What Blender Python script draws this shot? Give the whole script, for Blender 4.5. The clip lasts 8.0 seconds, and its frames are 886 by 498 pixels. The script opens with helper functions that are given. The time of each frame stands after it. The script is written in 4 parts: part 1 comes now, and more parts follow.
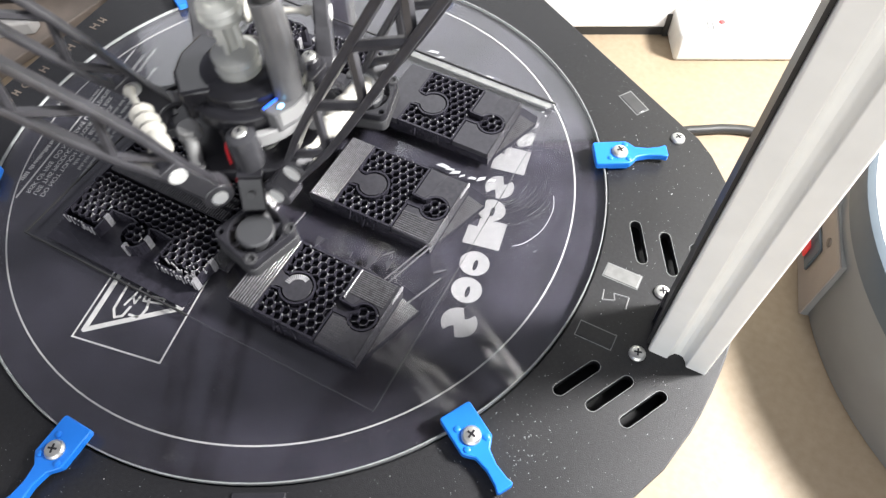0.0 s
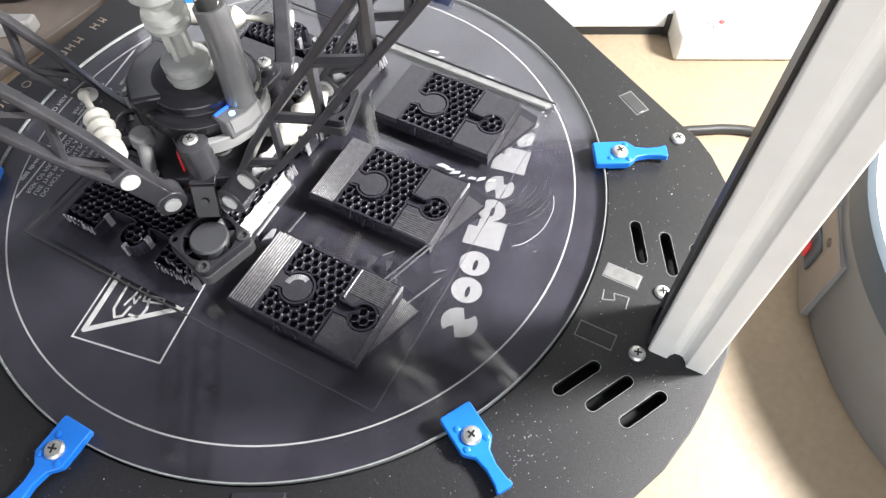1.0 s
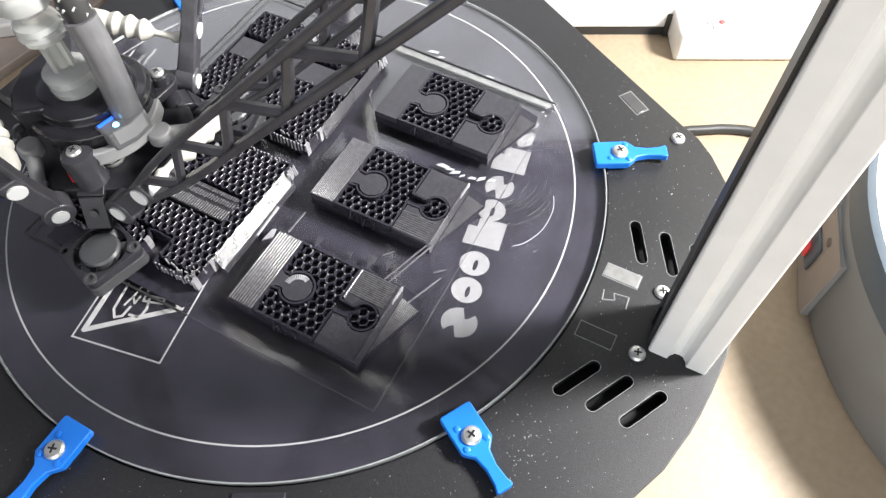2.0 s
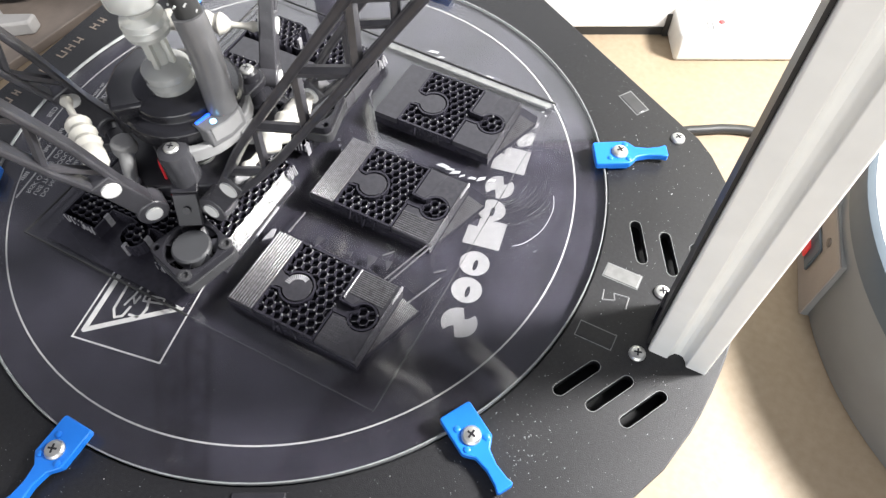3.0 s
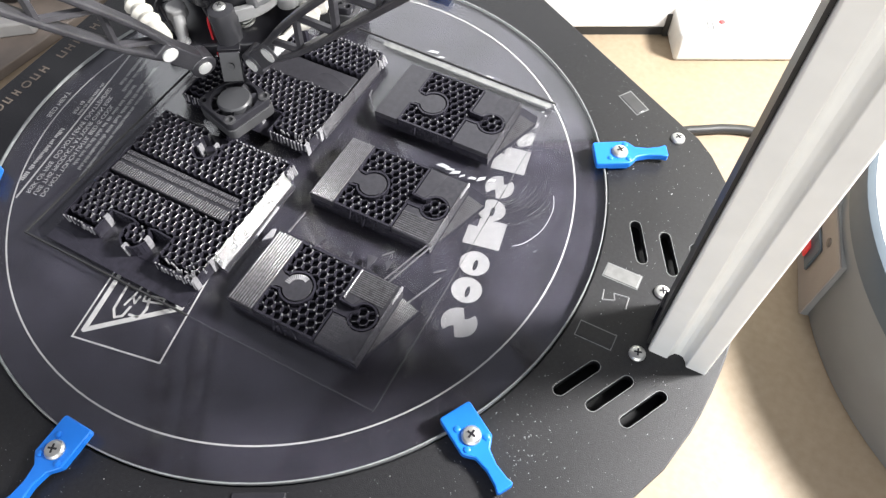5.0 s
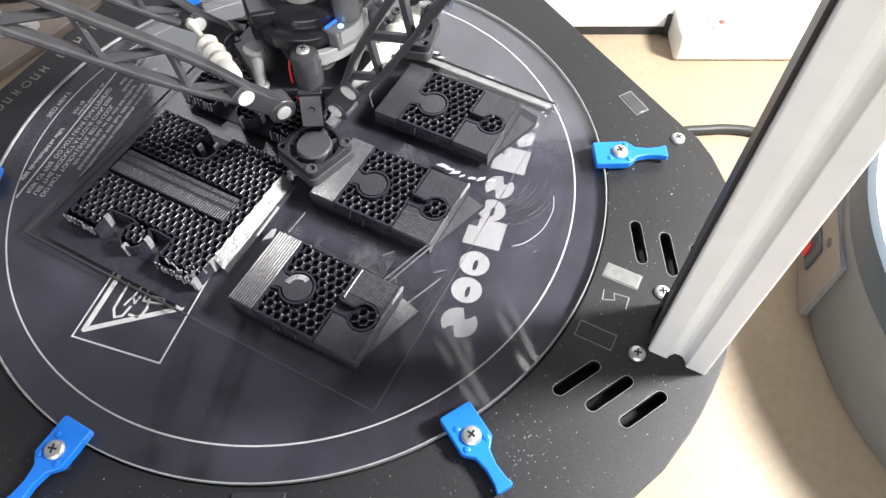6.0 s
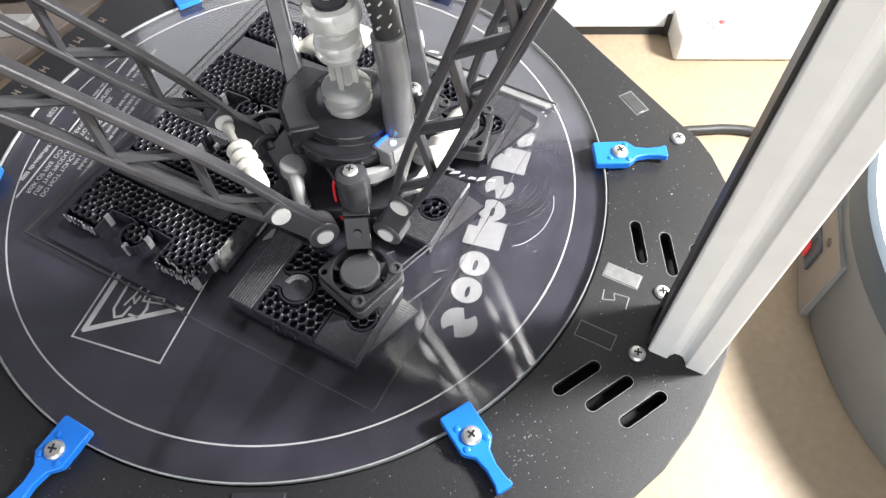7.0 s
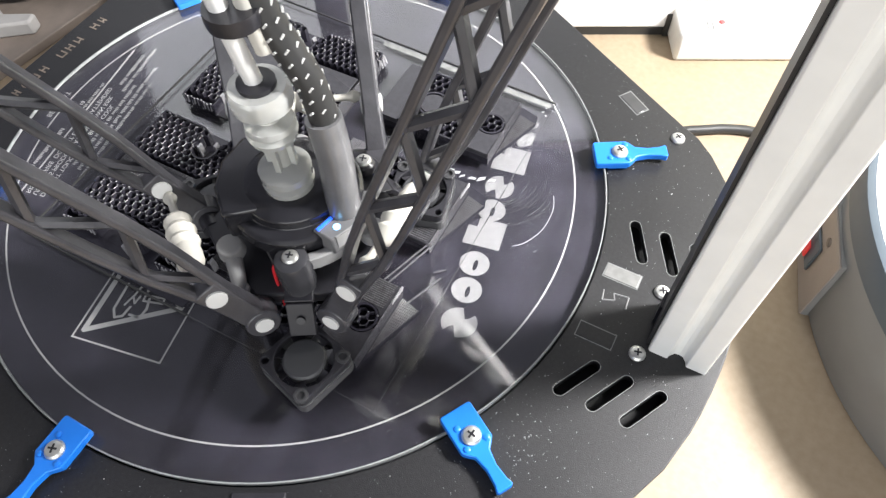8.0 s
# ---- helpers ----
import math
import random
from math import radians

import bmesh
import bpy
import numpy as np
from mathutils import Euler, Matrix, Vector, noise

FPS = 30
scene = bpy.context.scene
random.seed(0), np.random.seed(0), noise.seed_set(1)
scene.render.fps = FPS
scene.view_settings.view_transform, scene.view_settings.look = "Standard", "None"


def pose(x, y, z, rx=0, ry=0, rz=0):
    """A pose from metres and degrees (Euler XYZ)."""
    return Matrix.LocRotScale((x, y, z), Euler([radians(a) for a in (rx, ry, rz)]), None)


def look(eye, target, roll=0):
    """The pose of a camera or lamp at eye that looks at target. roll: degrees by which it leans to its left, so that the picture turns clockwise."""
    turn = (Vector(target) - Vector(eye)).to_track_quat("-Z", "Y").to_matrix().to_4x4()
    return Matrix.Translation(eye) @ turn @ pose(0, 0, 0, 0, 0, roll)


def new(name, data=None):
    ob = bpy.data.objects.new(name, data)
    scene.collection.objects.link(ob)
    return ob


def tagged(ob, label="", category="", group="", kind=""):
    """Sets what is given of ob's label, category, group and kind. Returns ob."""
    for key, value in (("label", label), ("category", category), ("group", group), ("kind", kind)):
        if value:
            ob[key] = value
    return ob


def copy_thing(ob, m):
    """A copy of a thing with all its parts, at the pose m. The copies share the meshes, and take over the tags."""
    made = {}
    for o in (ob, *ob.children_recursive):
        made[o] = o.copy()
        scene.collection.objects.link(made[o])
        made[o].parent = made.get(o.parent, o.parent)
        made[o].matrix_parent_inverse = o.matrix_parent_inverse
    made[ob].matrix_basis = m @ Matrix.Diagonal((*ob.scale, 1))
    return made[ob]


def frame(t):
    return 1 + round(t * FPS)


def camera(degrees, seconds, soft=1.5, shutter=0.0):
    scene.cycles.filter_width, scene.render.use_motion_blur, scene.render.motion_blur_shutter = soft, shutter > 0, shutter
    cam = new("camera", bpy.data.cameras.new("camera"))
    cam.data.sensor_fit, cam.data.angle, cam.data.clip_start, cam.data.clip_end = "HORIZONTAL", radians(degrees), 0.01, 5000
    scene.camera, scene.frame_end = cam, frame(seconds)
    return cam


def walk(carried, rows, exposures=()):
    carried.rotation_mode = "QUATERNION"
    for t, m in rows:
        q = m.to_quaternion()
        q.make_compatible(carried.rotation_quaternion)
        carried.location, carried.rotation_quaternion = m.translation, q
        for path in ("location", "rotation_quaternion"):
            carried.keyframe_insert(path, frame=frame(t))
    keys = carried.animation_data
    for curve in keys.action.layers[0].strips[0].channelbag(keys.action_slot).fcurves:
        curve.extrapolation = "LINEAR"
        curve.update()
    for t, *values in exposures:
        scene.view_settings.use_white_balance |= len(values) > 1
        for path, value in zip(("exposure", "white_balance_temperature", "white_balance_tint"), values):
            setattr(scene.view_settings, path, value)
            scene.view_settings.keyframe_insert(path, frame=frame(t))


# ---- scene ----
cam = camera(65.68, 8.0, soft=1.3, shutter=0.05)
EYE = pose(0.16946, -0.15128, 0.2608, 32.451, 1.398, 28.155)
walk(cam, [(0.0, EYE), (8.0, EYE)])

# ---- light ----
world = bpy.data.worlds.new("room_light")
scene.world = world
world.use_nodes = True
world.node_tree.nodes["Background"].inputs[0].default_value = (0.82, 0.83, 1.0, 1)
world.node_tree.nodes["Background"].inputs[1].default_value = 0.30
scene.view_settings.exposure = 0.0


def area_lamp(name, eye, target, size, watts, color):
    data = bpy.data.lights.new(name, "AREA")
    data.shape, data.size, data.energy, data.color = "DISK", size, watts, color
    ob = new(name, data)
    ob.matrix_world = look(eye, target)
    return ob


area_lamp("lamp_key", (0.56, 0.25, 0.48), (0, 0, 0), 0.16, 19, (1.0, 0.985, 0.97))


def fill_light(name, az, el, dist, wide, high, watts, color):
    """Unseen rectangular area lamp, added to brighten the printer from one side."""
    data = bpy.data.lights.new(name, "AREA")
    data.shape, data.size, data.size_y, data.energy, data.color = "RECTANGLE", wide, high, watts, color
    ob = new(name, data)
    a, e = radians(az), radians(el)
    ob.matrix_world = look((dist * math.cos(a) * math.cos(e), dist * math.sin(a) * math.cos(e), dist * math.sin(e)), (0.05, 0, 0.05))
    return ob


# added fill: one from behind the camera, one for the glass reflection
fill_light("fill_front", -60, 17, 1.6, 1.5, 0.8, 15, (0.97, 0.99, 0.98))
fill_light("fill_back", 121, 37, 1.75, 1.5, 0.75, 7, (0.95, 0.97, 1.0))

# ---- materials ----


def material(name, color, rough=0.5, metal=0.0, vary=0.15, scale=60.0, bump=0.0, bump_scale=400.0, second=None, spec=0.5, trans=0.0, coat=0.0, rough_vary=0.12, patch=6.0):
    """Principled surface with a fine grain and a broad, uneven wear."""
    m = bpy.data.materials.new(name)
    m.use_nodes = True
    nt = m.node_tree
    b = nt.nodes["Principled BSDF"]
    b.inputs["Metallic"].default_value = metal
    b.inputs["Specular IOR Level"].default_value = spec
    b.inputs["Transmission Weight"].default_value = trans
    b.inputs["Coat Weight"].default_value = coat
    b.inputs["Coat Roughness"].default_value = 0.08
    tc = nt.nodes.new("ShaderNodeTexCoord")
    n1 = nt.nodes.new("ShaderNodeTexNoise")
    n1.inputs["Scale"].default_value, n1.inputs["Detail"].default_value = scale, 4
    n2 = nt.nodes.new("ShaderNodeTexNoise")
    n2.inputs["Scale"].default_value, n2.inputs["Detail"].default_value = patch, 3
    for n in (n1, n2):
        nt.links.new(tc.outputs["Object"], n.inputs["Vector"])
    add = nt.nodes.new("ShaderNodeMath")
    add.operation = "ADD"
    nt.links.new(n1.outputs["Fac"], add.inputs[0])
    nt.links.new(n2.outputs["Fac"], add.inputs[1])
    ramp = nt.nodes.new("ShaderNodeMapRange")
    ramp.inputs["From Min"].default_value, ramp.inputs["From Max"].default_value = 0.65, 1.35
    nt.links.new(add.outputs[0], ramp.inputs["Value"])
    mix = nt.nodes.new("ShaderNodeMix")
    mix.data_type = "RGBA"
    dark = [c * (1 - vary) for c in color]
    lite = second if second else [min(1, c * (1 + vary)) for c in color]
    mix.inputs["A"].default_value, mix.inputs["B"].default_value = (*dark, 1), (*lite, 1)
    nt.links.new(ramp.outputs[0], mix.inputs["Factor"])
    nt.links.new(mix.outputs["Result"], b.inputs["Base Color"])
    rr = nt.nodes.new("ShaderNodeMapRange")
    rr.inputs["To Min"].default_value, rr.inputs["To Max"].default_value = max(0.0, rough - rough_vary), min(1, rough + rough_vary)
    nt.links.new(n2.outputs["Fac"], rr.inputs["Value"])
    nt.links.new(rr.outputs[0], b.inputs["Roughness"])
    if bump:
        n3 = nt.nodes.new("ShaderNodeTexNoise")
        n3.inputs["Scale"].default_value, n3.inputs["Detail"].default_value = bump_scale, 2
        nt.links.new(tc.outputs["Object"], n3.inputs["Vector"])
        bp = nt.nodes.new("ShaderNodeBump")
        bp.inputs["Strength"].default_value, bp.inputs["Distance"].default_value = bump, 0.0008
        nt.links.new(n3.outputs["Fac"], bp.inputs["Height"])
        nt.links.new(bp.outputs[0], b.inputs["Normal"])
    return m


def glow(name, color, strength):
    m = bpy.data.materials.new(name)
    m.use_nodes = True
    b = m.node_tree.nodes["Principled BSDF"]
    b.inputs["Base Color"].default_value = (*color, 1)
    b.inputs["Emission Color"].default_value = (*color, 1)
    b.inputs["Emission Strength"].default_value = strength
    return m


M_PLATE = material("black_powder_coat", (0.013, 0.013, 0.0145), 0.41, vary=0.5, scale=700, bump=0.22, bump_scale=2800, spec=0.5)
M_PCB = material("black_solder_mask", (0.0155, 0.0146, 0.021), 0.45, vary=0.55, scale=70, spec=0.2, patch=22)
M_PRINT_MID = material("grey_silkscreen", (0.44, 0.44, 0.435), 0.5, vary=0.3, scale=400)
M_PRINT = material("white_silkscreen", (0.34, 0.34, 0.335), 0.5, vary=0.12, scale=200)
M_MARK = material("grey_white_silkscreen", (0.16, 0.16, 0.165), 0.55, vary=0.14, scale=260)
M_PRINT_DIM = material("worn_silkscreen", (0.24, 0.245, 0.24), 0.6, vary=0.4, scale=300)
M_TAN = material("engraved_wood", (0.20, 0.165, 0.135), 0.7, vary=0.3, scale=300)
M_GLASS = material("borosilicate_glass", (1, 1, 1), 0.06, vary=0.0, trans=1.0, rough_vary=0.05, patch=14)
# paler than the black plastic: the nubs' glints are put into the colour
M_NUB = material("pale_glint_nub", (0.15, 0.15, 0.16), 0.24, vary=0.3, scale=800)
# beads lighter than the black plastic, so their lit sheen sits in the colour
M_BEAD = material("pale_sheen_bead", (0.105, 0.103, 0.112), 0.2, vary=0.4, scale=500, coat=0.6)
# far lighter than the black prints; its colour stands for glints on drips
M_DRIP = material("pale_glint_drip", (0.30, 0.295, 0.31), 0.22, vary=0.3, scale=600, coat=0.6)
M_FANHUB = material("dark_fan_hub", (0.055, 0.056, 0.06), 0.38, vary=0.2)
M_DUCT = material("dark_grey_duct", (0.055, 0.055, 0.058), 0.42, vary=0.2)
M_FILM = material("adhesive_film", (0.05, 0.05, 0.052), 0.3, vary=0.3, scale=120)
M_GLOSS = material("glossy_black_side", (0.05, 0.05, 0.054), 0.26, vary=0.2, scale=300, rough_vary=0.04, spec=1.0, coat=1.0)
M_GLOSS.node_tree.nodes["Principled BSDF"].inputs["Coat Roughness"].default_value = 0.24
M_LIT_EDGE = material("lit_glass_edge", (0.24, 0.25, 0.25), 0.5, vary=0.3, scale=300)
M_PLA = material("black_printed_plastic", (0.028, 0.0265, 0.036), 0.27, vary=0.3, scale=300, bump=0.12, bump_scale=2200)
M_PLA_TOP = material("grey_black_printed_top", (0.042, 0.041, 0.048), 0.30, vary=0.3, scale=400, bump=0.12, bump_scale=2600)
M_ARM = material("black_moulded_arm", (0.056, 0.055, 0.062), 0.37, vary=0.4, scale=120, bump=0.2, coat=0.5)
M_ARM.node_tree.nodes["Principled BSDF"].inputs["Coat Roughness"].default_value = 0.33
M_BLACK = material("black_plastic", (0.024, 0.0235, 0.028), 0.32, vary=0.3, scale=150)
M_VOID = material("matt_black_inside", (0.02, 0.02, 0.021), 0.8, vary=0.2)
M_HOOD = material("glossy_black_hood", (0.018, 0.0178, 0.021), 0.17, vary=0.2, scale=80, rough_vary=0.08)
M_EDGE = material("bare_cut_edge", (0.17, 0.175, 0.175), 0.5, vary=0.4, scale=500)
M_GREY = material("grey_plastic", (0.16, 0.16, 0.165), 0.4, vary=0.2, scale=150)
M_POST = material("dark_glossy_post", (0.045, 0.045, 0.05), 0.2, vary=0.25, scale=90)
M_SHRINK = material("grey_heat_shrink", (0.15, 0.15, 0.155), 0.3, vary=0.25, scale=90, coat=0.5, bump=0.2, bump_scale=300)
M_WHITE = material("white_nylon", (0.76, 0.76, 0.74), 0.45, vary=0.06)
M_TIE = material("cream_rubber", (0.60, 0.58, 0.52), 0.5, vary=0.1)
M_LEVER = material("pale_grey_lever", (0.30, 0.30, 0.30), 0.42, vary=0.15)
M_IVORY = material("ivory_rubber", (0.62, 0.60, 0.54), 0.55, vary=0.12)
M_CLEAR = material("clear_acrylic", (0.88, 0.89, 0.86), 0.12, vary=0.03, trans=0.66)
M_STEEL = material("zinc_steel", (0.62, 0.62, 0.59), 0.42, metal=0.85, vary=0.15, scale=200)
M_ALU = material("anodised_aluminium", (0.88, 0.88, 0.85), 0.45, metal=0.0, vary=0.05, scale=80, rough_vary=0.05)
M_BLUE = material("blue_moulded_plastic", (0.012, 0.19, 0.74), 0.36, vary=0.12, scale=60)
M_RED = material("red_wire", (0.55, 0.02, 0.03), 0.4)
M_WOOD = material("pale_laminate", (0.37, 0.285, 0.19), 0.5, vary=0.1, scale=220, second=(0.405, 0.32, 0.225), patch=14, bump=0.1)
M_WALL = material("white_panel", (0.79, 0.80, 0.80), 0.5, vary=0.03)
M_CREAM = material("cream_wall", (0.74, 0.73, 0.62), 0.6, vary=0.08)
M_DRUM = material("dark_grey_tub", (0.25, 0.255, 0.255), 0.45, vary=0.08, scale=50)
M_BLUEGREY = material("blue_grey_band", (0.10, 0.125, 0.15), 0.45, vary=0.1)
M_BEIGE = material("beige_plate", (0.34, 0.29, 0.25), 0.5, vary=0.08)
M_CABLE = material("black_rubber", (0.03, 0.03, 0.03), 0.5)
M_BROWN = material("brown_board", (0.20, 0.165, 0.14), 0.6, vary=0.2)
M_CLOTH = material("grey_sheet", (0.33, 0.32, 0.31), 0.7, vary=0.15)
M_DUST = material("pale_dust", (0.45, 0.46, 0.47), 0.6, vary=0.1)
M_TAPE = material("silver_tape", (0.22, 0.22, 0.215), 0.4, metal=0.2, vary=0.25, scale=250)
M_LED_BLUE = glow("led_blue", (0.02, 0.12, 1.0), 2.2)
M_LED_RED = glow("led_red", (1.0, 0.08, 0.06), 2.5)
M_LED_CYAN = glow("led_cyan", (0.25, 0.6, 1.0), 6.0)

# ---- mesh helpers (millimetres) ----
V = Vector


def box(bm, x0, x1, y0, y1, z0, z1):
    vs = [bm.verts.new((x, y, z)) for z in (z0, z1) for x, y in ((x0, y0), (x1, y0), (x1, y1), (x0, y1))]
    for f in ((3, 2, 1, 0), (4, 5, 6, 7), (0, 1, 5, 4), (1, 2, 6, 5), (2, 3, 7, 6), (3, 0, 4, 7)):
        bm.faces.new([vs[i] for i in f])


def rod(bm, p, q, r, r2=None, n=10, cap=True):
    p, q = V(p), V(q)
    r2 = r if r2 is None else r2
    d = (q - p).normalized()
    a = d.orthogonal().normalized()
    b = d.cross(a)
    rings = []
    for c, rad in ((p, r), (q, r2)):
        rings.append([bm.verts.new(c + (a * math.cos(2 * math.pi * i / n) + b * math.sin(2 * math.pi * i / n)) * rad) for i in range(n)])
    for i in range(n):
        j = (i + 1) % n
        bm.faces.new((rings[0][i], rings[0][j], rings[1][j], rings[1][i]))
    if cap:
        bm.faces.new(rings[0][::-1])
        bm.faces.new(rings[1])


def lathe(bm, c, profile, n=24):
    """Turned shape about the z axis through c; profile of (radius, z)."""
    rings = []
    for r, z in profile:
        rings.append([bm.verts.new((c[0] + r * math.cos(2 * math.pi * i / n), c[1] + r * math.sin(2 * math.pi * i / n), c[2] + z)) for i in range(n)])
    for a, b in zip(rings, rings[1:]):
        for i in range(n):
            j = (i + 1) % n
            bm.faces.new((a[i], a[j], b[j], b[i]))
    bm.faces.new(rings[0][::-1])
    bm.faces.new(rings[-1])


def hose(bm, pts, r, n=10, sub=6):
    """A round hose along a smooth line through the points."""
    pts = [V(p) for p in pts]
    line = []
    for i in range(len(pts) - 1):
        p0, p1, p2, p3 = pts[max(i - 1, 0)], pts[i], pts[i + 1], pts[min(i + 2, len(pts) - 1)]
        for k in range(sub):
            t = k / sub
            line.append(0.5 * ((2 * p1) + (p2 - p0) * t + (2 * p0 - 5 * p1 + 4 * p2 - p3) * t * t + (3 * p1 - p0 - 3 * p2 + p3) * t ** 3))
    line.append(pts[-1])
    a = (line[1] - line[0]).orthogonal().normalized()
    rings = []
    for i, c in enumerate(line):
        d = (line[min(i + 1, len(line) - 1)] - line[max(i - 1, 0)]).normalized()
        a = (a - d * a.dot(d)).normalized()
        b = d.cross(a)
        rings.append([bm.verts.new(c + (a * math.cos(2 * math.pi * k / n) + b * math.sin(2 * math.pi * k / n)) * r) for k in range(n)])
    for s, t in zip(rings, rings[1:]):
        for k in range(n):
            j = (k + 1) % n
            bm.faces.new((s[k], s[j], t[j], t[k]))
    bm.faces.new(rings[0][::-1])
    bm.faces.new(rings[-1])


def prism(bm, poly, z0, z1):
    lo = [bm.verts.new((x, y, z0)) for x, y in poly]
    hi = [bm.verts.new((x, y, z1)) for x, y in poly]
    n = len(poly)
    bm.faces.new(lo[::-1])
    bm.faces.new(hi)
    for i in range(n):
        j = (i + 1) % n
        bm.faces.new((lo[i], lo[j], hi[j], hi[i]))


def sheet(bm, loops, z0, z1):
    """A flat sheet with holes: the first loop is its outline, the others are cut through."""
    edges = []
    for poly in loops:
        vs = [bm.verts.new((x, y, z1)) for x, y in poly]
        edges += [bm.edges.new((vs[i], vs[(i + 1) % len(vs)])) for i in range(len(vs))]
    made = bmesh.ops.triangle_fill(bm, edges=edges, use_beauty=True)
    faces = [f for f in made["geom"] if isinstance(f, bmesh.types.BMFace)]
    bmesh.ops.recalc_face_normals(bm, faces=faces)
    for f in faces:
        if f.normal.z < 0:
            f.normal_flip()
    out = bmesh.ops.extrude_face_region(bm, geom=faces)
    moved = [v for v in out["geom"] if isinstance(v, bmesh.types.BMVert)]
    bmesh.ops.translate(bm, verts=moved, vec=(0, 0, z0 - z1))
    bmesh.ops.recalc_face_normals(bm, faces=bm.faces)


def arc(cx, cy, r, a0, a1, n):
    return [(cx + r * math.cos(radians(a0 + (a1 - a0) * i / n)), cy + r * math.sin(radians(a0 + (a1 - a0) * i / n))) for i in range(n + 1)]


def slot(ax, ay, bx, by, r, n=6):
    d = math.degrees(math.atan2(by - ay, bx - ax))
    return arc(bx, by, r, d - 90, d + 90, n) + arc(ax, ay, r, d + 90, d + 270, n)


def turn(poly, deg):
    c, s = math.cos(radians(deg)), math.sin(radians(deg))
    return [(x * c - y * s, x * s + y * c) for x, y in poly]


def mesh_of(name, bm, mat, smooth=35):
    bmesh.ops.scale(bm, vec=(0.001, 0.001, 0.001), verts=bm.verts)
    me = bpy.data.meshes.new(name)
    bm.to_mesh(me)
    bm.free()
    me.materials.append(mat)
    if smooth:
        me.shade_smooth()
        me.set_sharp_from_angle(angle=radians(smooth))
    return me


def thing(name, label, category, group="", kind="", at=None):
    ob = new(name)
    ob.empty_display_size = 0.01
    if at is not None:
        ob.matrix_basis = at
    return tagged(ob, label, category, group, kind)


def part(name, bm, mat, parent=None, label="", smooth=35, bevel=0.0):
    ob = new(name, mesh_of(name, bm, mat, smooth))
    ob.parent = parent
    if label:
        ob["label"] = label
    if bevel:
        md = ob.modifiers.new("edge", "BEVEL")
        md.width, md.segments, md.limit_method = bevel * 0.001, 2, "ANGLE"
    return ob


def solid(name, bm, mat, label, category, kind="", group="", smooth=35, bevel=0.0):
    return tagged(part(name, bm, mat, None, "", smooth, bevel), label, category, group, kind)


def B():
    return bmesh.new()


# ---- room and desk ----
DZ = -100.0
bm = B()
box(bm, -1500, 1500, -1100, 900, DZ - 30, DZ)
solid("desk", bm, M_WOOD, "pale birch laminate desk top under the printer", "desk", "structure")
bm = B()
box(bm, -3000, 3000, -3000, 3000, -850, -840)
solid("floor", bm, M_CLOTH, "plain grey floor below the desk", "floor", "structure")
bm = B()
box(bm, -3000, 3000, 1500, 1560, -840, 1700)
solid("wall_north", bm, M_CREAM, "plain cream painted room wall", "wall", "structure")

WD, PX, PY = 26.5, 58.9, 269.3
ux, uy = math.cos(radians(WD)), math.sin(radians(WD))


def along(x, y, u0, u1, v0, v1):
    """Corner points of a rectangle that starts at (x, y) and runs along the panel's direction."""
    return [(x + ux * u - uy * v, y + uy * u + ux * v) for u, v in ((u0, v0), (u1, v0), (u1, v1), (u0, v1))]


bm = B()
prism(bm, along(PX, PY, -300, 66, 0, 18), DZ + 7, DZ + 150)
panel = solid("white_panel", bm, M_WALL, "upright white panel standing behind the printer", "panel", bevel=2)
bm = B()
prism(bm, along(PX, PY, -300, 66, 1, 16), DZ, DZ + 7)
part("foot_strip", bm, M_CABLE, panel, "black rubber foot strip")
bm = B()
prism(bm, along(53, 288, 80, 700, 70, 90), DZ, DZ + 420)
solid("back_board", bm, M_CREAM, "cream board standing at the back of the desk", "board", bevel=2)

# power strip
strip = thing("power_strip", "white plastic power strip lying on the desk", "power strip")
bm = B()
prism(bm, along(127, 271, 0, 330, 0, 38), DZ, DZ + 26)
part("housing", bm, M_WHITE, strip, bevel=3)
bm = B()
x, y = along(127, 271, 31, 31, 12, 12)[0]
lathe(bm, (x, y, DZ + 26), [(2.2, -1), (2.2, 0.6), (1.5, 1.2)], 12)
part("indicator", bm, glow("indicator_red", (1, 0.05, 0.05), 1.5), strip, "small red indicator lamp")
for k in (0, 3.5):
    bm = B()
    prism(bm, along(127, 271, 20 + k, 20.8 + k, 3, 15), DZ + 25.5, DZ + 26.3)
    part("slit", bm, M_GREY, strip)

# black end piece that closes the foot strip
bm = B()
prism(bm, along(PX, PY, 58, 66, -1.5, 16), DZ, DZ + 20)
part("strip_end", bm, M_CABLE, panel, "black rubber end piece", bevel=1)

# cable on the desk
bm = B()
hose(bm, [(120, 165, DZ + 3.3), (150, 200, DZ + 3.3), (167, 212, DZ + 3.3), (183, 221, DZ + 3.3), (201, 226, DZ + 3.3), (226, 222, DZ + 3.3), (256, 214, DZ + 3.3)], 3.3, 12)
solid("mains_cable", bm, M_CABLE, "thick black rubber cable lying on the desk", "cable")

# round tub with a switch box
tub = thing("round_tub", "round dark grey plastic tub with a switch box", "tub")
bm = B()
lathe(bm, (416, 164, DZ), [(164, 0), (166, 3), (167, 50), (166.5, 62)], 120)
part("side", bm, M_DRUM, tub)
bm = B()
lathe(bm, (416, 164, DZ), [(167.2, 62), (167.5, 74), (166, 79), (163, 80.5)], 120)
part("rim", bm, M_BLUEGREY, tub, "blue-grey upper band")
bm = B()
lathe(bm, (416, 164, DZ), [(162.5, 76), (162.5, 80.6), (158, 82), (120, 84), (8, 85)], 120)
part("lid", bm, M_WHITE, tub, "bright white lid")


